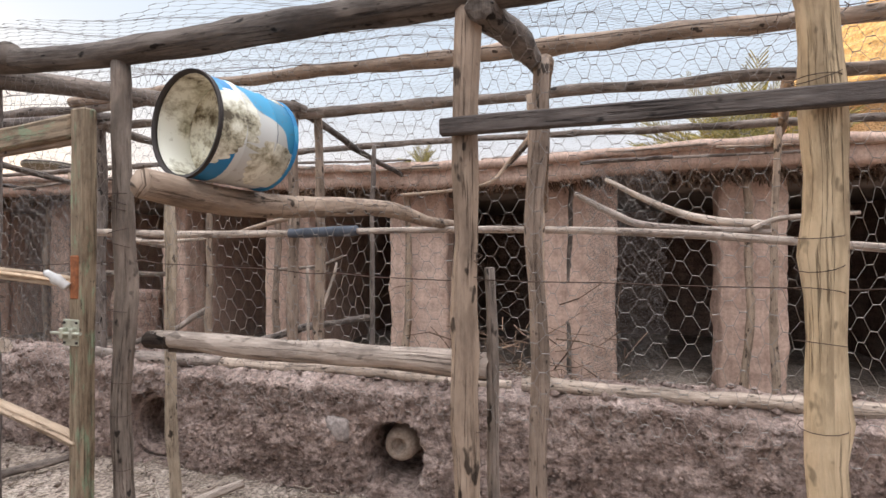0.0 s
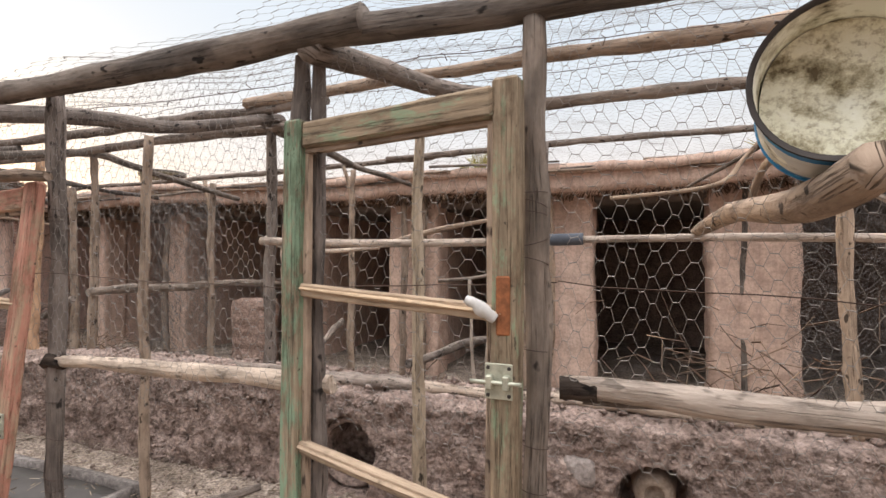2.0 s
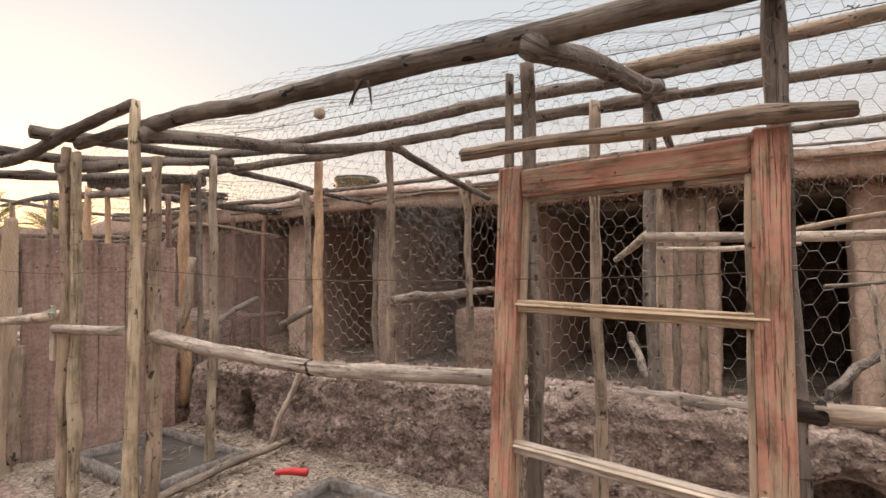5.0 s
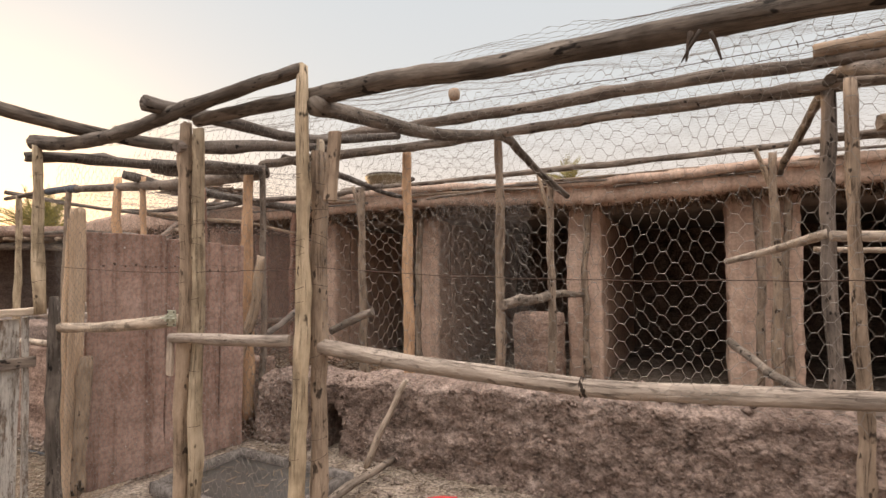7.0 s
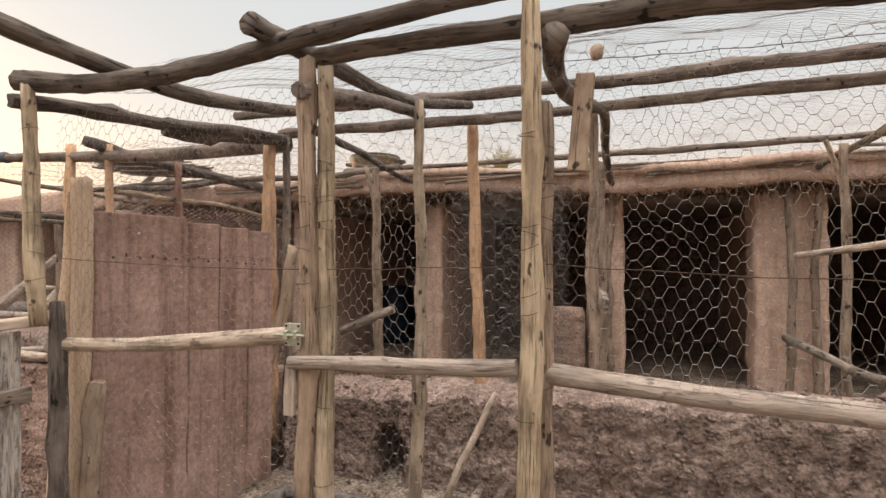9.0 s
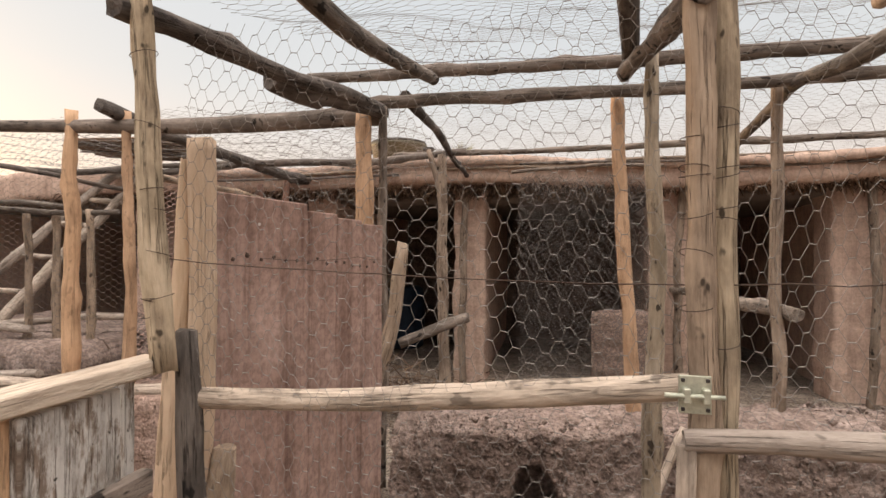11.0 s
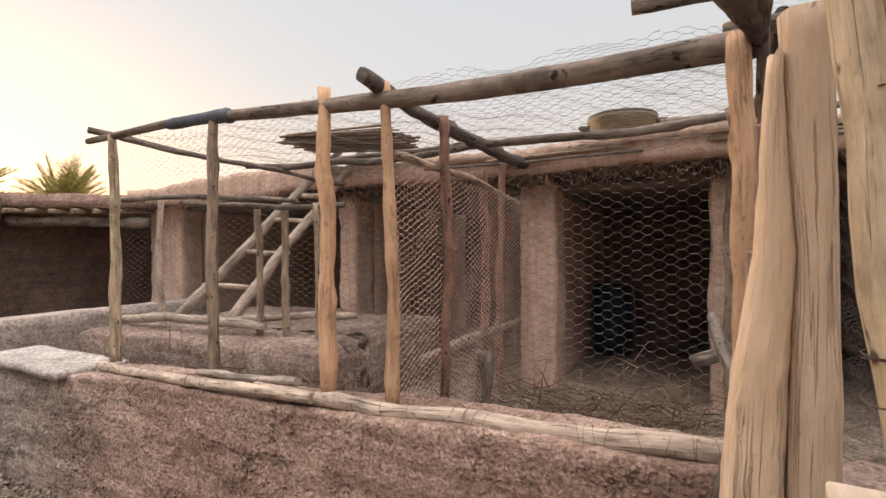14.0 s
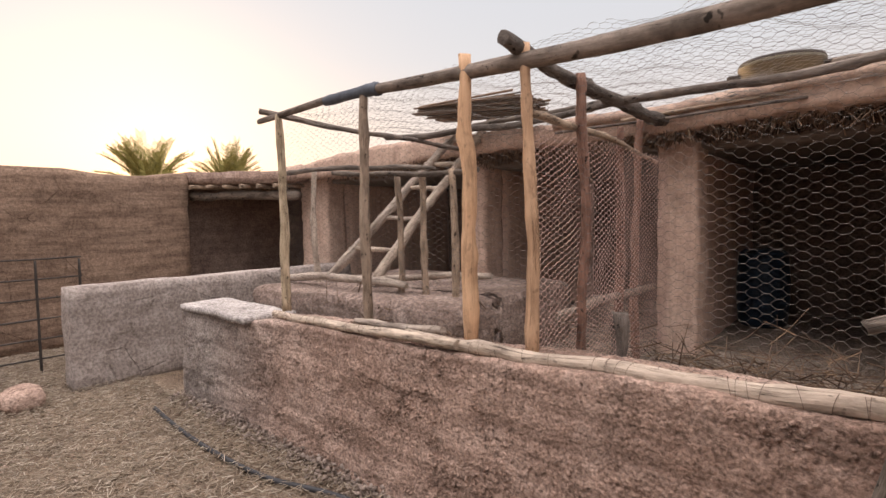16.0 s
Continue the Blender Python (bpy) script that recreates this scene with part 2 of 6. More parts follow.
WOOD_YELLOW = pole_wood("yellow_barked_wood", (0.2, 0.15, 0.105), (0.64, 0.52, 0.39), (0.46, 0.365, 0.255))
WOOD_HEWN = pole_wood("hewn_pale_wood", (0.62, 0.445, 0.305), (0.8, 0.61, 0.445), (0.72, 0.53, 0.375), rough_skin=0.05)
GREEN_PAINT = painted("flaking_green_paint", (0.235, 0.335, 0.225), (0.34, 0.265, 0.185), 0.49)
WORN_GREEN = painted("worn_green_paint", (0.26, 0.32, 0.205), (0.33, 0.25, 0.17), 0.57)
RED_PAINT = painted("faded_red_paint", (0.5, 0.24, 0.175), (0.46, 0.315, 0.22), 0.49)
WHITE_PAINT = painted("cracked_white_paint", (0.621, 0.588, 0.554), (0.294, 0.226, 0.181), 0.45)
BARK = pole_wood("rough_bark", (0.03, 0.022, 0.017), (0.12, 0.09, 0.07), (0.07, 0.05, 0.04))
DUNG_EARTH = earth("grey_brown_daub", (0.205, 0.147, 0.124), (0.326, 0.244, 0.208), (0.456, 0.363, 0.321), 0.35, 2.4, 1.3, 32.0, 0.6, 0.45)
RED_EARTH = earth("red_brown_adobe", (0.46, 0.315, 0.25), (0.58, 0.415, 0.33), (0.68, 0.515, 0.425), 0.12, 1.1, 0.32, 40.0, 0.12, 0.2, streak=0.3)
# darker copy of the adobe: interior shade of sheds and lean-to in its colour
SHADE_DARK_EARTH = earth("shade_darkened_daub", (0.12, 0.084, 0.07), (0.21, 0.152, 0.126), (0.3, 0.23, 0.195), 0.1, 1.6, 0.6, 40.0, 0.15, 0.45)
WALL_EARTH = earth("rammed_earth", (0.32, 0.22, 0.178), (0.43, 0.305, 0.25), (0.56, 0.43, 0.365), 0.15, 1.3, 1.2, 42.0, 0.55, 0.4, cracks=0.6)
PARAPET_EARTH = earth("pitted_rammed_earth", (0.31, 0.205, 0.16), (0.41, 0.285, 0.232), (0.52, 0.39, 0.33), 0.2, 1.3, 1.5, 60.0, 0.55, 0.5, cracks=0.3, wash=(-11.4, -9.4, (0.46, 0.405, 0.375)))
FLOOR_EARTH = earth("trodden_dung_floor", (0.159, 0.128, 0.104), (0.293, 0.238, 0.195), (0.488, 0.415, 0.354), 0.5, 2.0, 1.0)
YARD_EARTH = earth("straw_strewn_ground", (0.123, 0.088, 0.066), (0.207, 0.154, 0.114), (0.299, 0.238, 0.185), 0.4, 1.2, 1.0)
YARD_WALL = earth("smooth_rammed_earth", (0.185, 0.125, 0.092), (0.25, 0.172, 0.128), (0.33, 0.236, 0.178), 0.1, 0.9, 1.5, 34.0, 0.22, 0.35, cracks=0.15)
WOOD_DOOR = earth("mud_smeared_boards", (0.25, 0.158, 0.128), (0.325, 0.213, 0.176), (0.415, 0.29, 0.247), 0.1, 2.2, 0.4, 44.0, 0.12, 0.3, streak=0.7)
CONCRETE = earth("grey_cement", (0.215, 0.178, 0.16), (0.32, 0.272, 0.248), (0.43, 0.38, 0.355), 0.05, 1.8, 0.8, 36.0, 0.25, 0.4, cracks=0.15)
LIME = earth("whitish_cement_cap", (0.281, 0.255, 0.242), (0.391, 0.357, 0.34), (0.493, 0.455, 0.438), 0.05, 3.0, 0.9, 36.0, 0.35, 0.5)
THATCH = pole_wood("straw_thatch", (0.339, 0.192, 0.0678), (0.814, 0.508, 0.192), (0.621, 0.362, 0.124), False)


def bits(name, *colours):
    """Loose small pieces, each of its own shade."""
    m, t, b = nodes_of(name, 0.9, spec=0.2)
    g = t.nodes.new("ShaderNodeNewGeometry")
    n = len(colours)
    c = ramp(t, g.outputs["Random Per Island"], *[(k / (n - 1), q) for k, q in enumerate(colours)])
    t.links.new(c, b.inputs["Base Color"])
    return m


BRUSH = bits("dry_brushwood", (0.05, 0.034, 0.025), (0.2, 0.13, 0.09), (0.11, 0.07, 0.05), (0.3, 0.2, 0.13))
STRAW = bits("chopped_straw", (0.13, 0.1, 0.075), (0.36, 0.29, 0.22), (0.22, 0.17, 0.13), (0.5, 0.43, 0.35))
CLOD = bits("dry_clods", (0.14, 0.105, 0.088), (0.3, 0.235, 0.2), (0.2, 0.155, 0.13), (0.37, 0.3, 0.26))
PEBBLE = bits("pebbles_and_clods", (0.2, 0.135, 0.105), (0.4, 0.3, 0.24), (0.29, 0.205, 0.16), (0.48, 0.39, 0.33))
SHEEP_WIRE = plain("weathered_wire", (0.15, 0.13, 0.118), 0.6, 0.2, 0.3, 30.0)
WIRE = plain("dull_galvanised_wire", (0.27, 0.24, 0.215), 0.6, 0.2, 0.3, 30.0)
RUST_WIRE = plain("rusty_wire", (0.1, 0.065, 0.05), 0.85, 0.2)
PINK_WIRE = plain("rust_red_netting", (0.56, 0.37, 0.31), 0.8, 0.0)
IRON = plain("dark_iron", (0.07, 0.06, 0.055), 0.7, 0.6)
LATCH = plain("dull_plated_steel", (0.5, 0.5, 0.4), 0.45, 0.55, 0.35, 60)
RUST = plain("rusty_strap", (0.3, 0.11, 0.045), 0.85, 0.15, 0.6, 50)
RUBBER = plain("black_pipe_plastic", (0.03, 0.03, 0.034), 0.55)
RAG = plain("dark_grey_rag", (0.09, 0.1, 0.12), 0.9)
CLOTH = plain("white_rag", (0.62, 0.6, 0.57), 0.95)
RED_PLASTIC = plain("red_plastic", (0.5, 0.03, 0.03), 0.5)
BLUE_PLASTIC = plain("blue_plastic", (0.012, 0.03, 0.055), 0.6)
ENAMEL = plain("tarnished_yellow_pot", (0.11, 0.09, 0.055), 0.55, 0.3, 0.4)
PALM_LEAF = bits("dusty_palm_leaf", (0.147, 0.147, 0.0508), (0.362, 0.305, 0.102), (0.226, 0.215, 0.0735), (0.52, 0.429, 0.158))
PALM_TRUNK = BARK
PLASTER_TAN = earth("sunlit_tan_daub", (0.36, 0.22, 0.11), (0.48, 0.31, 0.16), (0.6, 0.4, 0.22), 0.2, 1.0, 0.6)


# ---- mesh helpers ----
def mesh_from(name, verts, faces, material, smooth=True, unroll=None):
    me = bpy.data.meshes.new(name)
    me.from_pydata(verts, [], faces)
    if unroll:
        uv = me.uv_layers.new(name="unrolled")
        uv.data.foreach_set("uv", [c for f in unroll for p in f for c in p])
    me.materials.append(material)
    if smooth:
        me.polygons.foreach_set("use_smooth", [True] * len(me.polygons))
    me.update()
    return me


def place(name, me, parent=None, m=None, label="", category="", group="", kind=""):
    ob = new(name, me)
    if parent is not None:
        ob.parent = parent
    if m is not None:
        ob.matrix_local = m
    return tagged(ob, label, category, group, kind)


def part(name, bm, material, parent, label="", m=None):
    me = bpy.data.meshes.new(name)
    bm.to_mesh(me)
    bm.free()
    me.materials.append(material)
    return place(name, me, parent, m, label)


def thing(name, label, category, group="", at=(0, 0, 0)):
    ob = new(name)
    ob.location = at
    ob.empty_display_size = 0.1
    return tagged(ob, label, category, group)


def turn_to(a, b):
    """Matrix that lays local z along a to b."""
    a, b = Vector(a), Vector(b)
    return Matrix.Translation(a) @ (b - a).to_track_quat("Z", "Y").to_matrix().to_4x4()


def pole_mesh(name, length, r0, r1, material, seed, bend=0.02, sides=10, knots=5, ragged=0.08):
    """A tapered, crooked pole along z with knots and uneven ends."""
    rnd = random.Random(seed)
    n = max(5, int(length / 0.07))
    ph = [rnd.uniform(0, 6.3) for _ in range(4)]
    spots = [(rnd.uniform(0, length), rnd.uniform(0, 6.3), rnd.uniform(0.15, 0.5)) for _ in range(int(knots * length) + 1)]
    verts, faces, unroll = [], [], []
    girth = math.pi * (r0 + r1)
    for i in range(n + 1):
        f = i / n
        z = f * length
        cx = bend * length * (math.sin(math.pi * f) * math.sin(ph[0]) + 0.35 * math.sin(2.6 * math.pi * f + ph[1]) * f * (1 - f) * 3)
        cy = bend * length * (math.sin(math.pi * f) * math.cos(ph[0]) + 0.35 * math.sin(3.1 * math.pi * f + ph[2]) * f * (1 - f) * 3)
        r = r0 + (r1 - r0) * f
        sway = noise.noise_vector(Vector((ph[0] * 9, ph[1] * 9, z * 2.6))) + 0.4 * noise.noise_vector(Vector((ph[2] * 9, 0, z * 7.0)))
        if bend:
            cx += 0.42 * r * sway.x * min(1, 6 * f * (1 - f) + 0.3)
            cy += 0.42 * r * sway.y * min(1, 6 * f * (1 - f) + 0.3)
        r *= 1 + 0.06 * math.sin(9 * z + ph[3]) + 0.05 * math.sin(23 * z + ph[2]) + rnd.uniform(-0.03, 0.03)
        if i in (0, n):
            r *= 0.93
        for k in range(sides):
            a = 2 * math.pi * k / sides
            q = r * (1 + ragged * math.sin(2 * a + ph[1] + z * 2) + rnd.uniform(-0.025, 0.025))
            for sz, sa, sh in spots:
                d = ((z - sz) / 0.035) ** 2 + ((math.remainder(a - sa, 2 * math.pi)) / 0.55) ** 2
                if d < 5:
                    q += r * sh * math.exp(-d)
            zz = z
            if i in (0, n):
                zz += rnd.uniform(-0.25, 0.25) * r
            verts.append((cx + q * math.cos(a), cy + q * math.sin(a), zz))
    for i in range(n):
        for k in range(sides):
            a, b = i * sides + k, i * sides + (k + 1) % sides
            faces.append((a, b, b + sides, a + sides))
            u0, u1, v0, v1 = girth * k / sides, girth * (k + 1) / sides, length * i / n, length * (i + 1) / n
            unroll.append(((u0, v0), (u1, v0), (u1, v1), (u0, v1)))
    faces.append(tuple(range(sides - 1, -1, -1)))
    faces.append(tuple(range(n * sides, (n + 1) * sides)))
    for ring in (range(sides - 1, -1, -1), range(n * sides, (n + 1) * sides)):
        unroll.append([(verts[q][0], verts[q][1] * 4) for q in ring])
    me = mesh_from(name, verts, faces, material, unroll=unroll)
    flags = [True] * len(faces)
    flags[-1] = flags[-2] = False
    me.polygons.foreach_set("use_smooth", flags)
    return me


SEED = [100]


def pole(name, a, b, r0, r1, material, parent=None, label="", category="", group="", bend=0.02, sides=10, knots=5):
    SEED[0] += 1
    a, b = Vector(a), Vector(b)
    me = pole_mesh(name, (b - a).length, r0, r1, material, SEED[0], bend, sides, knots)
    m = turn_to(a, b)
    if parent is not None:
        m = Matrix.Translation(-parent.location) @ m
    return place(name, me, parent, m, label, category, group)


def chain(name, points, radii, material, parent=None, label="", category="", sides=8, wob=0.06, seed=1):
    """A crooked branch through a few points, smoothed between them."""
    rnd = random.Random(seed)
    pts = [Vector(p) for p in points]
    steps, path, rr = 6, [], []
    for i in range(len(pts) - 1):
        p0, p1, p2, p3 = pts[max(i - 1, 0)], pts[i], pts[i + 1], pts[min(i + 2, len(pts) - 1)]
        for s in range(steps):
            f = s / steps
            path.append(0.5 * (2 * p1 + (p2 - p0) * f + (2 * p0 - 5 * p1 + 4 * p2 - p3) * f * f + (3 * p1 - p0 - 3 * p2 + p3) * f ** 3))
            rr.append(radii[i] + (radii[i + 1] - radii[i]) * f)
    path.append(pts[-1])
    rr.append(radii[-1])
    verts, faces, unroll = [], [], []
    run = 0.0
    side = Vector((0.3, 0.5, 0.81))
    for i, p in enumerate(path):
        d = (path[min(i + 1, len(path) - 1)] - path[max(i - 1, 0)]).normalized()
        u = d.cross(side).normalized() if abs(d.dot(side)) < 0.97 else d.cross(Vector((1, 0, 0))).normalized()
        w = d.cross(u)
        for k in range(sides):
            a = 2 * math.pi * k / sides
            q = rr[i] * (1 + rnd.uniform(-wob, wob) * 0.5 + 1.6 * wob * noise.noise(Vector((i * 0.35, k * 0.9, seed * 3.7))))
            verts.append(p + u * (q * math.cos(a)) + w * (q * math.sin(a)))
    for i in range(len(path) - 1):
        ahead = run + (path[i + 1] - path[i]).length
        g = 2 * math.pi * rr[0]
        for k in range(sides):
            a, b = i * sides + k, i * sides + (k + 1) % sides
            faces.append((a, b, b + sides, a + sides))
            unroll.append(((g * k / sides, run), (g * (k + 1) / sides, run), (g * (k + 1) / sides, ahead), (g * k / sides, ahead)))
        run = ahead
    faces.append(tuple(range(sides - 1, -1, -1)))
    faces.append(tuple(range(len(verts) - sides, len(verts))))
    for _ in range(2):
        unroll.append([(0.01 * math.cos(k), 0.04 * math.sin(k)) for k in range(sides)])
    off = parent.location if parent is not None else Vector((0, 0, 0))
    return place(name, mesh_from(name, [v - off for v in verts], faces, material, unroll=unroll), parent, None, label, category)


def earth_block(name, lo, hi, material, step=0.08, amp=0.02, soft=0.05, parent=None, label="", category="", kind="", seed=0, shape=None, crumb=0.0):
    """A hand-built block of earth: rounded edges and an uneven skin. shape(p) may move each point."""
    lo, hi = Vector(lo), Vector(hi)
    size = hi - lo
    n = [max(1, int(round(size[k] / step))) for k in range(3)]
    index, verts, faces = {}, [], []
    soft = min(soft, min(size) * 0.45)

    def vert(i, j, k):
        key = (i, j, k)
        if key not in index:
            p = Vector((lo.x + size.x * i / n[0], lo.y + size.y * j / n[1], lo.z + size.z * k / n[2]))
            q = Vector([min(max(p[c], lo[c] + soft), hi[c] - soft) for c in range(3)])
            d = p - q
            if d.length > 1e-6:
                p = q + d.normalized() * soft
            if shape:
                p = Vector(shape(p))
            s = p + Vector((seed * 7.3, seed * 3.1, 0))
            p = p + amp * (noise.noise_vector(s * 2.3) + 0.6 * noise.noise_vector(s * 7.0) + 0.35 * noise.noise_vector(s * 17.0) + 0.25 * noise.noise_vector(s * 40.0))
            if crumb:
                lump = noise.noise(s * 24.0) + 0.6 * noise.noise(s * 55.0)
                p = p + noise.noise_vector(s * 33.0) * crumb * 0.6 + (p - (lo + hi) / 2).normalized() * crumb * 0.4 * lump - Vector((0, crumb * max(-0.4, lump) * 1.2, 0))
            index[key] = len(verts)
            verts.append(p)
        return index[key]

    for ax in range(3):
        b, c = (ax + 1) % 3, (ax + 2) % 3
        for end in (0, n[ax]):
            for i in range(n[b]):
                for j in range(n[c]):
                    quad = []
                    for di, dj in ((0, 0), (1, 0), (1, 1), (0, 1)):
                        key = [0, 0, 0]
                        key[ax], key[b], key[c] = end, i + di, j + dj
                        quad.append(vert(*key))
                    faces.append(quad if end else quad[::-1])
    off = parent.location if parent is not None else Vector((0, 0, 0))
    return place(name, mesh_from(name, [v - off for v in verts], faces, material), parent, None, label, category, "", kind)


def board(name, a, b, width, thick, material, parent=None, label="", face=(0, -1, 0), bevel=0.003, category="", m=None):
    """A sawn board from a to b, its broad side towards face."""
    a, b, face = Vector(a), Vector(b), Vector(face)
    z = (b - a).normalized()
    x = face.cross(z).normalized()
    y = z.cross(x)
    bm = bmesh.new()
    bmesh.ops.create_cube(bm, size=1)
    length = (b - a).length
    for v in bm.verts:
        v.co = Vector((v.co.x * width, v.co.y * thick, (v.co.z + 0.5) * length))
    bmesh.ops.subdivide_edges(bm, edges=[e for e in bm.edges if abs(e.verts[0].co.z - e.verts[1].co.z) > 0.01], cuts=max(2, int(length / 0.12)))
    SEED[0] += 1
    rnd = random.Random(SEED[0])
    for v in bm.verts:
        w = noise.noise_vector(Vector((SEED[0], 0, v.co.z * 6)))
        v.co.x += w.x * width * 0.05 + rnd.uniform(-1, 1) * 0.0012
        v.co.y += w.y * thick * 0.06 + rnd.uniform(-1, 1) * 0.0012
    bmesh.ops.bevel(bm, geom=[e for e in bm.edges if len(e.link_faces) == 2 and e.calc_face_angle() > 1.0], offset=bevel, segments=1, affect="EDGES")
    mm = Matrix.Translation(a) @ Matrix((x, y, z)).transposed().to_4x4()
    if parent is not None:
        mm = Matrix.Translation(-parent.location) @ mm
    layer = bm.loops.layers.uv.new("unrolled")
    for f in bm.faces:
        for l in f.loops:
            l[layer].uv = (l.vert.co.x + l.vert.co.y, l.vert.co.z)
    ob = part(name, bm, material, parent, label, mm)
    return tagged(ob, "", category)


def lathe(profile, sides=28):
    """A bmesh turned round z from (radius, height) pairs."""
    bm = bmesh.new()
    rings = []
    for r, z in profile:
        rings.append([bm.verts.new((r * math.cos(2 * math.pi * k / sides), r * math.sin(2 * math.pi * k / sides), z)) for k in range(sides)])
    for p, q in zip(rings, rings[1:]):
        for k in range(sides):
            bm.faces.new((p[k], p[(k + 1) % sides], q[(k + 1) % sides], q[k]))
    if profile[0][0] > 0.001:
        bm.faces.new(rings[0][::-1])
    if profile[-1][0] > 0.001:
        bm.faces.new(rings[-1])
    for f in bm.faces:
        f.smooth = len(f.verts) == 4
    return bm


def tubes(starts, ends, radii):
    """Three-sided wires between many pairs of points, as vertex and face arrays."""
    d = ends - starts
    d /= np.maximum(np.linalg.norm(d, axis=1, keepdims=True), 1e-9)
    ref = np.where(np.abs(d[:, 2:3]) < 0.9, np.array([[0, 0, 1.0]]), np.array([[1.0, 0, 0]]))
    u = np.cross(d, ref)
    u /= np.linalg.norm(u, axis=1, keepdims=True)
    w = np.cross(d, u)
    rings = []
    for base in (starts, ends):
        for k in range(3):
            a = 2 * math.pi * k / 3
            rings.append(base + radii[:, None] * (u * math.cos(a) + w * math.sin(a)))
    verts = np.stack(rings, 1).reshape(-1, 3)
    o = (np.arange(len(starts)) * 6)[:, None]
    faces = np.concatenate([o + np.array([[k, (k + 1) % 3, 3 + (k + 1) % 3, 3 + k]]) for k in range(3)])
    return verts, faces


def array_mesh(name, verts, faces, material):
    me = bpy.data.meshes.new(name)
    k = faces.shape[1]
    me.vertices.add(len(verts))
    me.vertices.foreach_set("co", verts.astype(np.float32).ravel())
    me.loops.add(faces.size)
    me.loops.foreach_set("vertex_index", faces.astype(np.int32).ravel())
    me.polygons.add(len(faces))
    me.polygons.foreach_set("loop_start", np.arange(0, faces.size, k, dtype=np.int32))
    me.materials.append(material)
    me.update(calc_edges=True)
    return me


def hex_wire(name, corner, along, up, wide, high, parent, material=None, label="", cell=0.05, r=0.0006, sag=0.012, seed=0, keep=None, crumple=0.0, twist=0.25, slant=0.25, uneven=1.0):
    """Hexagonal wire netting, its twisted strands along the first direction; every strand is a thin tube."""
    along, up, corner = np.array(along, float), np.array(up, float), np.array(corner, float)
    h, d, dy = cell * twist, cell * slant, cell * 0.5
    ni, nj = int(wide / (h + d)), int(high / (2 * dy))
    i, j = [g.ravel() for g in np.meshgrid(np.arange(ni), np.arange(nj), indexing="ij")]
    x0, y0 = i * (h + d), 2 * dy * j + (i % 2) * dy
    a = np.concatenate([np.stack([x0, y0], 1), np.stack([x0 + h, y0], 1), np.stack([x0 + h, y0], 1)])
    b = np.concatenate([np.stack([x0 + h, y0], 1), np.stack([x0 + h + d, y0 + dy], 1), np.stack([x0 + h + d, y0 - dy], 1)])
    rad = np.concatenate([np.full(len(i), r * 1.9), np.full(2 * len(i), r)])
    ok = (b[:, 1] >= 0) & (b[:, 1] <= high)
    if keep is not None:
        ok &= keep(a[:, 0], a[:, 1])
    a, b, rad = a[ok], b[ok], rad[ok]
    normal = np.cross(along, up)

    def put(p):
        s, t = p[:, 0], p[:, 1]
        n = sag * (np.sin(s * 3.1 + seed) * np.sin(t * 2.7 + seed * 2) + 0.6 * np.sin(s * 7.7 + t * 5.1 + seed) + 0.35 * np.sin(s * 15 - t * 12))
        e = 0.36 * uneven * cell * (np.sin(s * 5.3 + t * 3.3 + seed) + 0.6 * np.sin(s * 13.1 - t * 11.0) + 0.35 * np.sin(s * 29 + t * 23))
        g = 0.32 * uneven * cell * (np.sin(s * 4.1 - t * 6.3 + seed) + 0.6 * np.sin(s * 12.1 + t * 14.0) + 0.35 * np.sin(s * 31 - t * 19))
        if crumple:
            n = n + crumple * np.sin(s * 41 + t * 17) * np.sin(t * 37 - s * 9)
            e = e + crumple * 0.6 * np.sin(t * 53 + s * 21)
        return corner + np.outer(s + e, along) + np.outer(t + g, up) + np.outer(n, normal)

    v, f = tubes(put(a), put(b), rad)
    if parent is not None:
        v = v - np.array(parent.location)
    return place(name, array_mesh(name, v, f, material or WIRE), parent, None, label, "", "", "stuff")


def strand(name, points, r, material, parent, label="", barbs=0.0, seed=3):
    """A thin wire drawn through points, with barbs where given."""
    rnd = random.Random(seed)
    s, e = [], []
    for p, q in zip(points, points[1:]):
        p, q = Vector(p), Vector(q)
        n = max(4, int((q - p).length / 0.08))
        prev = p
        for k in range(1, n + 1):
            f = k / n
            cur = p.lerp(q, f) + Vector((0, 0, -0.06 * (q - p).length * f * (1 - f))) + Vector([rnd.uniform(-0.003, 0.003) for _ in range(3)])
            s.append(prev)
            e.append(cur)
            if barbs and rnd.random() < barbs:
                for _ in range(2):
                    s.append(cur)
                    e.append(cur + Vector([rnd.uniform(-0.018, 0.018) for _ in range(3)]))
            prev = cur
    v, f = tubes(np.array(s), np.array(e), np.full(len(s), r))
    if parent is not None:
        v = v - np.array(parent.location)
    return place(name, array_mesh(name, v, f, material), parent, None, label)


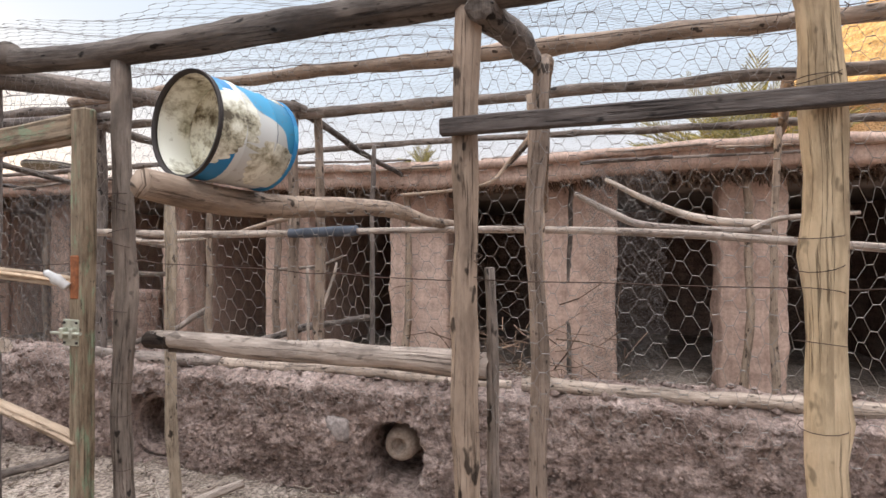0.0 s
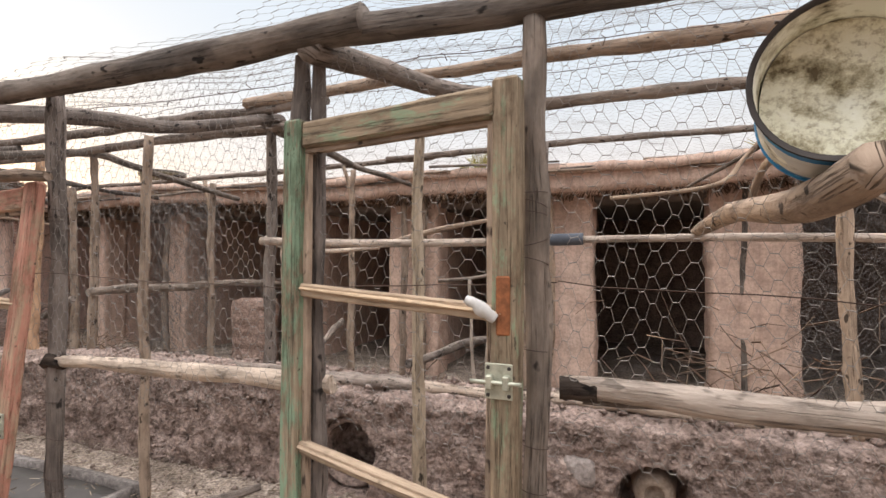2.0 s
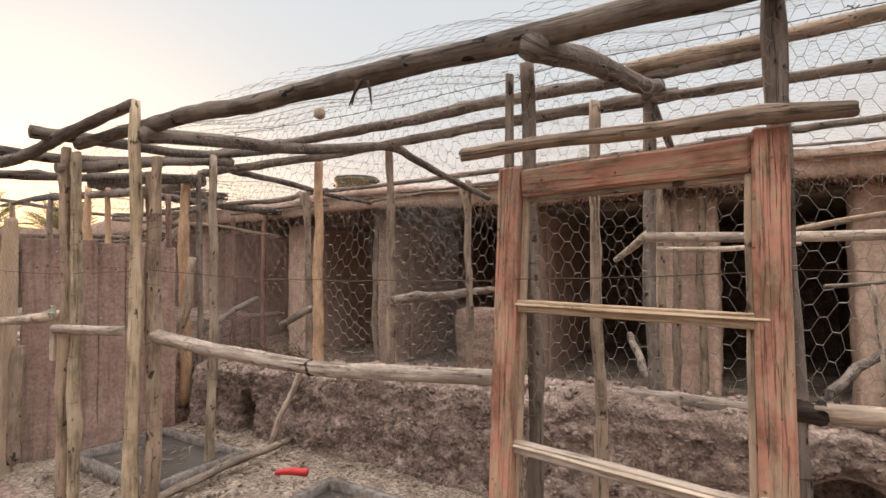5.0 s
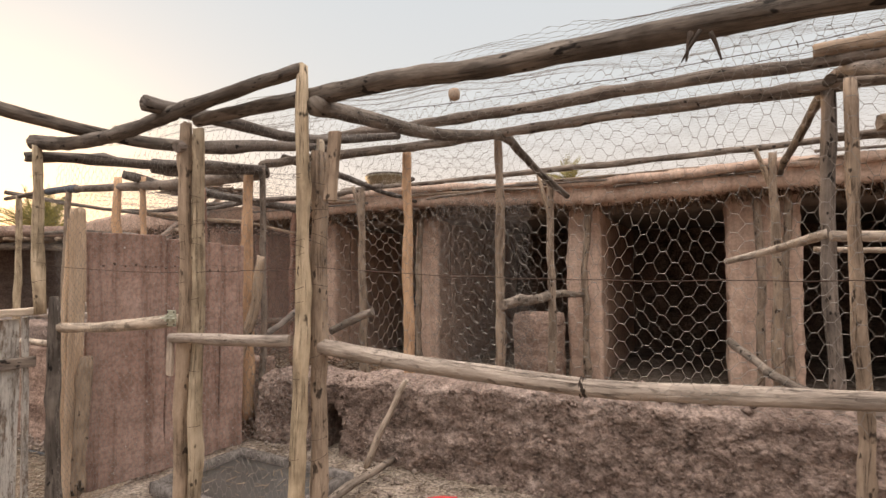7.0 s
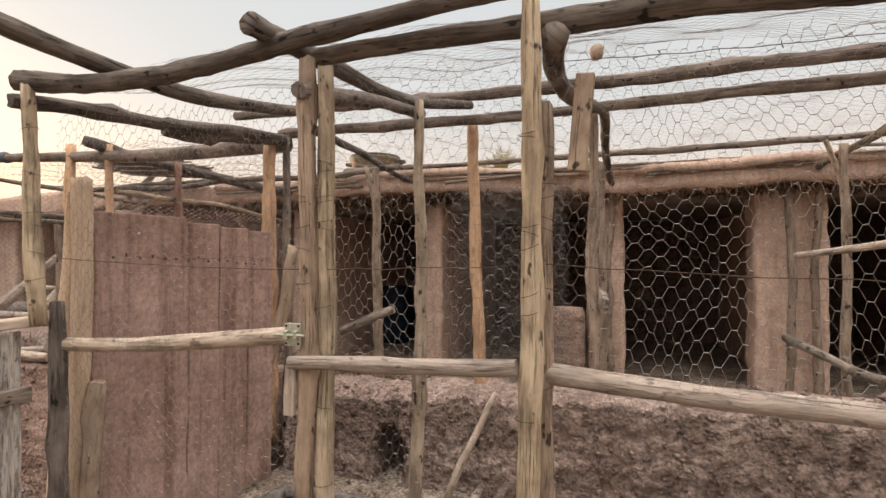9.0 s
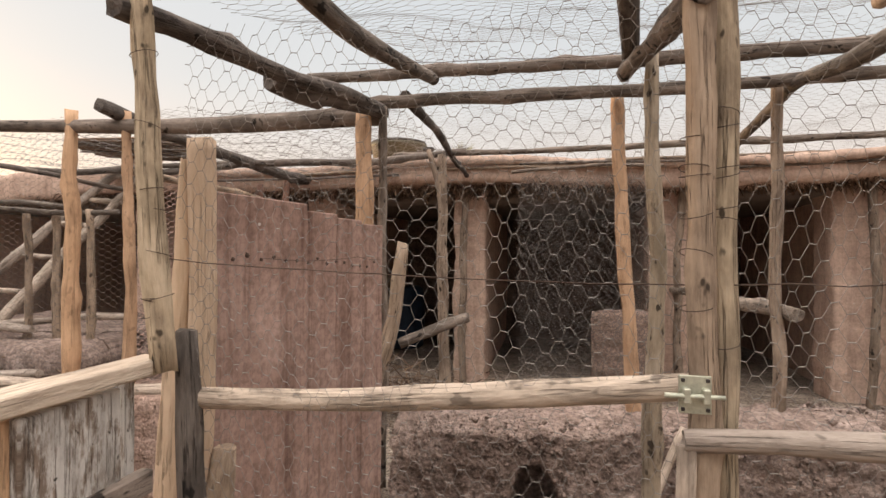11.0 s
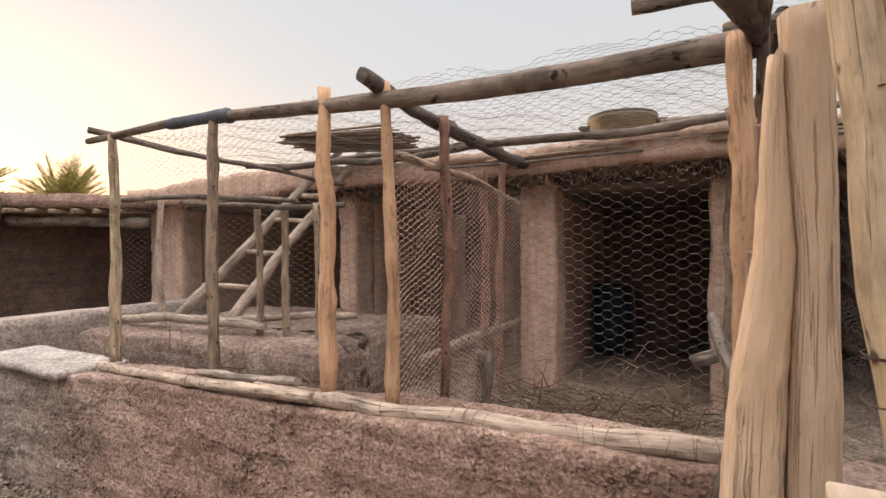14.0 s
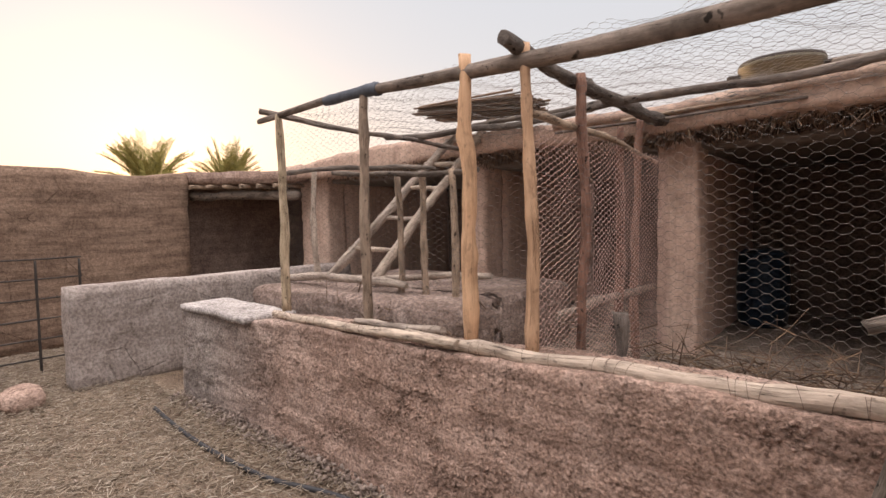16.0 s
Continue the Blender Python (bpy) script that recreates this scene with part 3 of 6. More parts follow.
def wraps(parent, at, r, n, axis=(0, 0, 1), spread=0.05, seed=1, on=None):
    """Turns of binding wire round a pole."""
    rnd = random.Random(seed)
    axis = Vector(axis).normalized()
    u = axis.orthogonal().normalized()
    w = axis.cross(u)
    s, e = [], []
    for _ in range(n):
        off, tilt = rnd.uniform(-spread, spread), rnd.uniform(-0.4, 0.4)
        pts = []
        for k in range(13):
            a = 2 * math.pi * k / 12
            pts.append(Vector(at) + u * (r * math.cos(a)) + w * (r * math.sin(a)) + axis * (off + tilt * r * math.cos(a)))
        s += pts[:-1]
        e += pts[1:]
    v, f = tubes(np.array(s), np.array(e), np.full(len(s), 0.0009))
    v = v - np.array(parent.location)
    return place("binding_wire", array_mesh("binding_wire", v, f, RUST_WIRE), on or parent, on.matrix_basis.inverted() if on else None, "thin rusty binding wire", kind="stuff")


# ---- ground, walls, sheds ----
def ground_sheet():
    verts, faces = [], []
    xs = [-400, -120, -40, -24] + [-20 + 0.5 * k for k in range(61)] + [14, 40, 120, 400]
    ys = [-400, -120, -40, -12] + [-6 + 0.5 * k for k in range(41)] + [20, 40, 120, 400]
    for y in ys:
        for x in xs:
            z = 0.02 * noise.noise(Vector((x * 1.3, y * 1.3, 0))) if -20 < x < 11 and -6 < y < 15 else 0
            verts.append((x, y, z))
    for j in range(len(ys) - 1):
        for i in range(len(xs) - 1):
            a = j * len(xs) + i
            faces.append((a, a + 1, a + 1 + len(xs), a + len(xs)))
    return place("ground", mesh_from("ground", verts, faces, YARD_EARTH), label="dry trodden earth strewn with chopped straw", category="ground", kind="structure")


ground_sheet()
earth_block("floor", (-6.45, 1.02, 0.02), (3.2, 8.0, 0.4), FLOOR_EARTH, 0.12, 0.02, 0.03, label="trodden grey earth and dung floor of the poultry pen", category="floor", kind="structure")
earth_block("floor_sheep_pen", (-11.4, 2.45, 0.02), (-6.46, 8.0, 0.36), FLOOR_EARTH, 0.14, 0.02, 0.03, label="dark trodden dung floor of the sheep pen", category="floor", kind="structure")
earth_block("wall_fence_base", (-6.4, 0.94, 0.0), (3.0, 1.06, 0.42), DUNG_EARTH, 0.1, 0.015, 0.03, label="low earth kerb under the pole fence", category="wall", kind="structure")


# holes through the ledge wall: centre x, half width, bottom, top
HOLES = [(-0.9, 0.14, 0.46, 0.76), (-2.36, 0.165, 0.42, 0.79), (-5.76, 0.1, 0.36, 0.7)]


def ledge_wall():
    """The daubed ledge between the runs, with nest holes let into its face."""
    y0, y1, z0, top = 2.28, 2.72, 0.38, 0.92
    verts, faces, index = [], [], {}
    x_lo, x_hi, step = -6.4, 3.1, 0.016
    nx, nz, ny = int((x_hi - x_lo) / step), 36, 20

    def depth(x, z):
        d = 0.0
        for cx, hw, b, t in HOLES:
            mid = b + (t - b) * 0.5
            u = (x - cx) / hw
            w = (z - mid) / (t - mid)
            q = u * u + (w * w if w > 0 else 0.5 * w * w)
            if q < 1.0 and z > b:
                d = max(d, 0.34 * min(1, (1.0 - q) * 4))
        return d

    def height(x):
        h = top - 0.1 * max(0, min(1, (-4.6 - x) / 1.2)) + 0.03 * noise.noise(Vector((x * 1.7, 0, 3)))
        return h

    def vert(key):
        if key not in index:
            side, i, k = key
            x = x_lo + i * step
            if side == 0:
                z = z0 + (height(x) - z0) * k / nz
                y = y0 + depth(x, z) + 0.05 * (1 - k / nz) * -1
                if k == nz:
                    y += 0.03
            else:
                f = k / ny
                y = y0 + 0.03 + (y1 - y0 - 0.03) * f
                z = height(x) + 0.03 * math.sin(math.pi * min(1, f * 1.4))
            p = Vector((x, y, z))
            p += 0.022 * noise.noise_vector(p * 3.1) + 0.02 * noise.noise_vector(p * 9.0) + 0.013 * noise.noise_vector(p * 21.0) + 0.008 * noise.noise_vector(p * 45.0)
            p.y -= 0.012 * noise.noise(p * 27.0) + 0.007 * noise.noise(p * 60.0)
            index[key] = len(verts)
            verts.append(p)
        return index[key]

    for i in range(nx):
        for k in range(nz):
            faces.append((vert((0, i, k)), vert((0, i + 1, k)), vert((0, i + 1, k + 1)), vert((0, i, k + 1))))
        for k in range(ny):
            a = [(1, i, k), (1, i + 1, k), (1, i + 1, k + 1), (1, i, k + 1)]
            a = [(0, q[1], nz) if q[2] == 0 else q for q in a]
            faces.append(tuple(vert(q) for q in a))
    back = len(verts)
    for i in (0, nx):
        verts.append(Vector((x_lo + i * step, y1, z0)))
    row = [vert((1, i, ny)) for i in range(nx + 1)]
    faces.append(tuple(row[::-1]) + (back, back + 1))
    return place("wall_ledge", mesh_from("wall_ledge", verts, faces, DUNG_EARTH), label="crumbling grey-brown daubed earth ledge with nest holes", category="wall", kind="structure")


ledge_wall()
earth_block("trim_daub_patch", (-1.27, 2.235, 0.63), (-1.13, 2.3, 0.76), CONCRETE, 0.02, 0.01, 0.03, label="round smooth patch of grey daub on the ledge", category="patch", kind="structure")

# rammed parapet of the sheep pen, battered, lighter cap at its open end
def parapet_lean(x, up):
    """How far the battered face stands out at a share of the wall's height."""
    return 0.11 * (1 - up) + 0.09 * max(0.0, min(1.0, (-10.0 - x) / 1.4)) * up


earth_block("wall_parapet", (-11.47, 2.2, -0.05), (-6.55, 2.56, 0.9), PARAPET_EARTH, 0.018, 0.012, 0.022, crumb=0.0045, label="rammed earth parapet wall with rough weathered face", category="wall", kind="structure",
            shape=lambda p: (p.x, p.y - parapet_lean(p.x, p.z / 0.9) * (p.y < 2.36), p.z * (0.86 + 0.16 * (p.x + 11.47) / 4.9) + 0.012 * math.sin(p.x * 3.1) * (p.z > 0.5)))
earth_block("trim_parapet_cap", (-11.49, 2.1, 0.775), (-10.3, 2.57, 0.83), LIME, 0.06, 0.012, 0.02, label="pale cement cap on the parapet end", category="coping", kind="structure")

# sheds: pillars, eaves, back wall, roof
SHED_Y = 4.8
PILLARS = [(-13.6, -12.9), (-10.24, -10.0), (-8.16, -7.82), (-6.62, -6.31), (-4.84, -4.5), (-3.43, -2.87), (-1.95, -1.34), (-0.41, 0.26), (1.1, 1.62), (2.6, 3.2)]
for lo, hi in PILLARS:
    earth_block("pillar", (lo, SHED_Y, 0.2), (hi, SHED_Y + 0.35, 2.26), RED_EARTH, 0.045, 0.022, 0.035, crumb=0.006, label="red-brown mud-plastered shed pillar", category="pillar", kind="structure", seed=lo)
# back wall and two cross walls carry the shed interior's shade in their colour
earth_block("wall_shed_back", (-13.6, 7.6, 0), (3.2, 7.9, 2.4), SHADE_DARK_EARTH, 0.3, 0.03, 0.05, label="mud-plastered back wall of the sheds, interior shade in its colour", category="wall", kind="structure")
for x, skin in ((-13.14, RED_EARTH), (-10.22, RED_EARTH), (-8.1, RED_EARTH), (-6.57, RED_EARTH), (-4.75, RED_EARTH), (-3.2, RED_EARTH), (-1.7, SHADE_DARK_EARTH), (3.0, SHADE_DARK_EARTH)):
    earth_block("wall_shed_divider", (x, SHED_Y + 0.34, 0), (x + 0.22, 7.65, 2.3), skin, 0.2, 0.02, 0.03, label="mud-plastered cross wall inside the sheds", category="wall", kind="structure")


def roof_shape(p):
    k = max(0.0, min(1.0, (p.x + 9.2) / -3))
    return (p.x, p.y + 0.03 * math.sin(p.x * 2.1), p.z + 0.025 * math.sin(p.x * 1.7) + 0.03 * math.sin(p.x * 0.6) + 0.14 * k * max(0, math.sin((p.x + 13) * 0.9)) * (p.z > 2.3))


earth_block("roof_shed", (-13.7, 4.52, 2.22), (3.4, 8.0, 2.42), RED_EARTH, 0.07, 0.022, 0.02, crumb=0.006, label="flat mud roof slab with ragged eaves", category="roof", kind="structure", shape=roof_shape)
earth_block("trim_roof_edge", (-9.0, 4.46, 2.37), (3.4, 4.75, 2.45), RED_EARTH, 0.06, 0.02, 0.015, label="raised mud rim along the roof edge", category="roof edge", kind="structure", shape=roof_shape)
earth_block("ceiling_shed", (-13.5, 4.9, 2.12), (3.1, 7.7, 2.2), WOOD_DARK, 0.4, 0.02, 0.02, label="dark brushwood ceiling of the sheds", category="ceiling", kind="structure")


laths = thing("eave_laths", "thin split laths bedded along the mud roof edge", "laths", at=(-3, 4.46, 2.38))
lath_rnd = random.Random(44)
for k in range(16):
    x = -8.9 + 0.75 * k + lath_rnd.uniform(-0.3, 0.3)
    z = 2.345 + 0.045 * (k % 3) + lath_rnd.uniform(-0.01, 0.01)
    pole("lath", (x, 4.475, z + 0.025 * math.sin(x * 1.7)), (x + lath_rnd.uniform(1.2, 2.0), 4.475, z + 0.025 * math.sin(x * 1.7 + 2) * 0.6), 0.013, 0.01, WOOD_TAN if k % 2 else WOOD_GREY, laths, bend=0.004, sides=7)


def brush_fringe(name, x0, x1, y, z, count, seed, label):
    """Ends of twigs and straw hanging out under the eaves."""
    rnd = random.Random(seed)
    s, e, r = [], [], []
    for _ in range(count):
        x = rnd.uniform(x0, x1)
        p = Vector((x, y + rnd.uniform(-0.03, 0.3), z + rnd.uniform(-0.02, 0.04)))
        q = p + Vector((rnd.uniform(-0.07, 0.07), rnd.uniform(-0.1, 0.05), rnd.uniform(-0.12, -0.01)))
        s.append(p), e.append(q), r.append(rnd.uniform(0.002, 0.006))
    v, f = tubes(np.array(s), np.array(e), np.array(r))
    return place(name, array_mesh(name, v, f, BRUSH), None, None, label, "brushwood", "", "stuff")


brush_fringe("eaves_brushwood", -12.5, 3.2, 4.58, 2.23, 6500, 5, "dark twigs and straw hanging from the mud eaves")

# far end: cement trough wall, yard wall, lean-to
earth_block("wall_trough", (-12.62, 1.45, -0.05), (-12.3, 4.75, 0.98), CONCRETE, 0.1, 0.012, 0.03, label="grey cement wall beside the passage", category="wall", kind="structure")
earth_block("wall_yard", (-15.0, -8.0, -0.05), (-14.55, 3.5, 2.3), YARD_WALL, 0.14, 0.025, 0.07, label="tall rammed earth yard wall", category="wall", kind="structure",
            shape=lambda p: (p.x, p.y, p.z * (1 + 0.012 * math.sin(p.y * 1.9) + 0.01 * math.sin(p.y * 4.1))))
# lean-to walls: shade of the roofed recess put into the colour
earth_block("wall_leanto_back", (-15.4, 6.6, 0), (-13.5, 6.9, 2.3), SHADE_DARK_EARTH, 0.2, 0.02, 0.05, label="shaded back wall of the lean-to", category="wall", kind="structure")
earth_block("wall_leanto_side", (-15.4, 3.3, 0), (-15.0, 6.8, 2.3), SHADE_DARK_EARTH, 0.2, 0.02, 0.05, label="shaded side wall of the lean-to", category="wall", kind="structure")
earth_block("roof_leanto", (-15.2, 3.45, 2.16), (-13.2, 7.0, 2.34), WALL_EARTH, 0.12, 0.03, 0.05, shape=lambda p: (p.x, p.y + max(0, (p.x + 14.6) * 0.75) * (p.y < 4.6), p.z), label="mud roof of the lean-to over round rafters", category="roof", kind="structure")
leanto = thing("leanto_beams", "dark round rafters and front beam under the mud roof", "rafters", at=(-14, 4.3, 2.0))
pole("front_beam", (-14.75, 3.62, 1.99), (-13.3, 4.6, 1.97), 0.07, 0.07, WOOD_GREY, leanto)
for k in range(6):
    pole("rafter", (-14.5 + 0.2 * k, 3.48 + 0.16 * k, 2.11), (-14.5 + 0.2 * k, 6.6, 2.12), 0.035, 0.03, WOOD_TAN, leanto)
earth_block("wall_yard_south", (-15.0, -8.3, -0.05), (6.0, -7.9, 2.2), WALL_EARTH, 0.3, 0.03, 0.07, label="plain rammed earth wall closing the yard", category="wall", kind="structure")
earth_block("wall_yard_east", (5.7, -8.3, -0.05), (6.1, 9.0, 2.2), WALL_EARTH, 0.3, 0.03, 0.07, label="plain rammed earth wall closing the yard", category="wall", kind="structure")
# mud bench inside the sheep pen
earth_block("bench_mud", (-11.4, 2.75, 0.3), (-9.0, 4.9, 0.93), DUNG_EARTH, 0.1, 0.03, 0.08, label="raised mud bench inside the sheep pen", category="bench", kind="structure", shape=lambda p: (p.x, p.y + 0.25 * (p.x + 11.4) / 2.4 * (p.y < 3.5), p.z))
earth_block("block_mud", (-5.35, 4.55, 0.35), (-4.86, 4.85, 1.12), WALL_EARTH, 0.09, 0.02, 0.05, label="low mud block against the shed pillar", category="block", kind="structure")

# ---- front fence of the poultry pen ----
FY = 1.0
fence = thing("pole_fence", "weathered pole fence with chicken wire round the poultry pen", "fence", at=(-3, FY, 0.4))


def fence_post(x, top, r, mat, y=FY, lean=0.0, base=0.38, twin=False, taper=0.85):
    post = pole("post", (x, y, base), (x + lean, y, top), r, r * taper, mat, fence, bend=0.006)
    wraps(fence, (x + lean * (1.62 - base) / (top - base), y, 1.62 + 0.1 * math.sin(x * 9)), r * 1.02, 3, seed=int(x * 100), on=post)
    z = 1.4 if base < 1.0 else 1.75
    wraps(fence, (x + lean * (z - base) / (top - base), y, z), r * 1.02, 6, (lean, 0, top - base), 0.5 if base < 1.0 else 0.3, int(x * 77), post)


fence_post(-0.235, 2.12, 0.03, WOOD_TAN, lean=0.0)
fence_post(0.4, 2.3, 0.035, WOOD_STRAW, lean=-0.03)
fence_post(-1.14, 2.1, 0.026, WOOD_GREY)
fence_post(-1.705, 2.1, 0.022, WOOD_GREY, y=1.045)
fence_post(-1.66, 2.1, 0.02, WOOD_GREY, y=1.05)
fence_post(-2.6, 2.12, 0.027, WOOD_GREY, y=1.055, lean=-0.03)
fence_post(-3.16, 2.1, 0.022, WOOD_GREY, y=1.085)
fence_post(-3.205, 2.08, 0.014, WOOD_GREY, y=1.08)
fence_post(-4.83, 2.27, 0.027, WOOD_YELLOW, y=0.98, lean=0.025)
fence_post(-4.785, 1.98, 0.032, WOOD_TAN, y=1.04)
fence_post(-5.45, 2.16, 0.027, WOOD_TAN, lean=0.01)
fence_post(-5.395, 2.14, 0.026, WOOD_YELLOW, y=1.02)
fence_post(-6.49, 2.2, 0.027, WOOD_YELLOW, y=0.98, lean=-0.075, base=1.36)
# heavy split post by the board gate
def hewn(name, rows, y, deep, seed, label):
    """A hewn timber: (height, centre, width) rows, chamfered, with a wandering adzed surface."""
    verts, faces, unroll = [], [], []
    loop = [(-0.5, -0.3), (-0.34, -0.5), (0, -0.53), (0.34, -0.5), (0.5, -0.3), (0.52, 0), (0.5, 0.3), (0.34, 0.5), (0, 0.52), (-0.34, 0.5), (-0.5, 0.3), (-0.52, 0)]
    k, n = len(loop), 60
    zs, xs, ws = [r[0] for r in rows], [r[1] for r in rows], [r[2] for r in rows]
    for i in range(n + 1):
        z = zs[0] + (zs[-1] - zs[0]) * i / n
        x, w = float(np.interp(z, zs, xs)), float(np.interp(z, zs, ws))
        for q, (u, v) in enumerate(loop):
            p = Vector((x + u * w, y + v * deep, z + (0.012 * noise.noise(Vector((q * 1.7, seed, 0))) if i == n else 0)))
            p += 0.005 * noise.noise_vector(Vector((p.x * 9, p.y * 9 + seed, z * 5))) + 0.0022 * noise.noise_vector(Vector((p.x * 60 + seed, p.y * 60, z * 24)))
            verts.append(p - fence.location)
    for i in range(n):
        for q in range(k):
            a, b = i * k + q, i * k + (q + 1) % k
            faces.append((a, b, b + k, a + k))
            d = (zs[-1] - zs[0]) / n
            unroll.append(((q * 0.02, i * d), (q * 0.02 + 0.02, i * d), (q * 0.02 + 0.02, i * d + d), (q * 0.02, i * d + d)))
    faces += [tuple(range(k - 1, -1, -1)), tuple(range(n * k, (n + 1) * k))]
    unroll += [[(0.01 * math.cos(q), 0.01 * math.sin(q)) for q in range(k)]] * 2
    return place(name, mesh_from(name, verts, faces, WOOD_HEWN, unroll=unroll), fence, None, label)


hewn("split_timber", [(0.0, -6.69, 0.11), (0.9, -6.635, 0.085), (1.27, -6.612, 0.07), (1.45, -6.602, 0.06), (1.6, -6.588, 0.044), (1.73, -6.589, 0.028), (1.85, -6.583, 0.014)], 1.165, 0.062, 3, "hewn pale timber with a long dark split")
hewn("split_timber", [(0.0, -6.6, 0.07), (0.9, -6.56, 0.055), (1.27, -6.547, 0.056), (1.45, -6.545, 0.052), (1.6, -6.545, 0.044), (1.73, -6.55, 0.05), (1.9, -6.55, 0.056)], 1.168, 0.06, 8, "hewn pale timber with a long dark split")
pole("post", (-6.43, 1.035, 0.38), (-6.485, 1.035, 1.44), 0.031, 0.026, WOOD_DARK, fence, bend=0.004)


def plank_door():
    """Old board door standing askew between the pens, its top edge broken."""
    g = thing("plank_door", "old red-brown board door smeared with dried mud", "door", at=(-6.51, 1.7, 0.38))
    a, b = Vector((-6.585, 1.235, 0)), Vector((-6.42, 2.13, 0))
    face = Vector((0.98, -0.19, 0))
    for lo, hi, top in ((0.0, 0.449, 1.782), (0.452, 0.63, 1.76), (0.6315, 0.82, 1.748), (0.8215, 1.0, 1.736)):
        c = a.lerp(b, (lo + hi) / 2)
        board("plank", (c.x, c.y, 0.38), (c.x, c.y, top), (hi - lo) * (b - a).length, 0.03, WOOD_DOOR, g, face=face, bevel=0.004)
    for f0, f1, z in ((0.15, 0.97, 1.56), (0.15, 0.97, 0.7)):
        p, q = a.lerp(b, f0) - face * 0.03, a.lerp(b, f1) - face * 0.03
        board("ledge_batten", (p.x, p.y, z), (q.x, q.y, z - 0.03), 0.09, 0.03, WOOD_DOOR, g, face=face)
    rnd = random.Random(14)
    for k in range(15):
        f = 0.08 + 0.06 * k
        p = a.lerp(b, f) + face * 0.014
        z = 1.61 - 0.045 * f + rnd.uniform(-0.012, 0.012)
        pole("nail_head", (p.x, p.y, z), (p.x + face.x * 0.006, p.y + face.y * 0.006, z), rnd.uniform(0.005, 0.009), 0.004, RUST_WIRE, g, "dark rusted nail head", bend=0, sides=6, knots=0)
    strand("tie_wire", [(-6.49, 1.35, 1.6), (-6.42, 1.9, 1.6), (-6.4, 2.1, 1.585)], 0.0012, RUST_WIRE, g)
    return g


plank_door()

# top beam, in three lengths
chain("top_beam", [(1.6, FY, 2.12), (0.3, FY, 2.13), (-0.4, FY, 2.115), (-0.85, FY, 2.105), (-1.2, FY, 2.1), (-1.75, FY, 2.125)], [0.042, 0.04, 0.036, 0.034, 0.031, 0.028], WOOD_DARK, fence, sides=14, wob=0.15, seed=41)
chain("top_beam", [(-1.5, FY - 0.01, 2.125), (-2.0, FY, 2.12), (-2.55, FY, 2.12), (-3.15, FY, 2.13), (-3.8, FY, 2.139), (-4.15, FY, 2.142), (-4.44, FY, 2.162), (-4.75, FY + 0.02, 2.17), (-5.08, FY + 0.04, 2.185), (-5.44, FY + 0.05, 2.185)], [0.038, 0.035, 0.033, 0.032, 0.03, 0.03, 0.03, 0.029, 0.027, 0.025], WOOD_DARK, fence, sides=14, wob=0.15, seed=42)
chain("top_beam", [(-6.64, FY, 2.232), (-6.44, FY, 2.2), (-6.24, FY, 2.18), (-5.9, FY, 2.178), (-5.63, FY - 0.01, 2.196), (-5.44, FY - 0.02, 2.212), (-5.08, FY - 0.03, 2.235), (-4.8, FY - 0.03, 2.25)], [0.036, 0.034, 0.031, 0.029, 0.028, 0.027, 0.025, 0.022], WOOD_DARK, fence, sides=14, wob=0.15, seed=43)
# lower rails
pole("rail", (-1.09, FY + 0.05, 1.365), (-0.2, FY + 0.04, 1.355), 0.022, 0.026, WOOD_PALE, fence, bend=0.006)
pole("rail", (-2.6, FY + 0.05, 1.3), (-1.62, FY + 0.05, 1.32), 0.02, 0.024, WOOD_PALE, fence, bend=0.008)
chain("rail", [(-4.8, FY + 0.05, 1.31), (-4.46, FY + 0.05, 1.284), (-4.17, FY + 0.05, 1.271), (-3.86, FY + 0.05, 1.262), (-3.6, FY + 0.05, 1.275), (-3.2, FY + 0.05, 1.3)], [0.027, 0.026, 0.026, 0.024, 0.023, 0.021], WOOD_PALE, fence, sides=12, wob=0.08, seed=44)
chain("rail_knot", [(-3.9, FY + 0.05, 1.262), (-3.882, FY + 0.05, 1.262)], [0.0255, 0.025], BARK, fence, "dark cord binding the rail", sides=9, wob=0.2, seed=46)
pole("rail", (-5.47, FY - 0.03, 1.305), (-4.84, FY - 0.03, 1.335), 0.019, 0.021, WOOD_PALE, fence, bend=0.004)
chain("rail", [(-6.47, FY + 0.05, 1.289), (-6.14, FY + 0.05, 1.305), (-5.77, FY + 0.05, 1.34), (-5.42, FY + 0.04, 1.38)], [0.024, 0.024, 0.026, 0.026], WOOD_PALE, fence, sides=12, wob=0.08, seed=45)
chain("rail_binding", [(-1.1, FY + 0.045, 1.365), (-1.075, FY + 0.048, 1.365), (-1.03, FY + 0.05, 1.364)], [0.0225, 0.0235, 0.022], BARK, fence, "black rubber strip binding the rail", sides=9, wob=0.1, seed=71)
chain("rail_binding", [(-2.63, FY + 0.04, 1.3), (-2.57, FY + 0.05, 1.3)], [0.024, 0.0235], BARK, fence, "black rubber strip binding the rail", sides=9, wob=0.25, seed=72)
pole("rail", (-1.06, FY + 0.08, 1.34), (-0.2, FY + 0.07, 1.325), 0.012, 0.011, WOOD_GREY, fence, bend=0.01)
board("plank", (-0.28, FY - 0.045, 1.84), (1.3, FY - 0.045, 1.86), 0.034, 0.02, WOOD_DARK, fence)
pole("lintel", (-3.29, FY - 0.03, 1.86), (-2.52, FY - 0.03, 1.845), 0.017, 0.016, WOOD_TAN, fence, bend=0.012)
board("splint", (-4.7, FY + 0.0, 1.8), (-4.68, FY, 2.03), 0.045, 0.02, WOOD_TAN, fence)
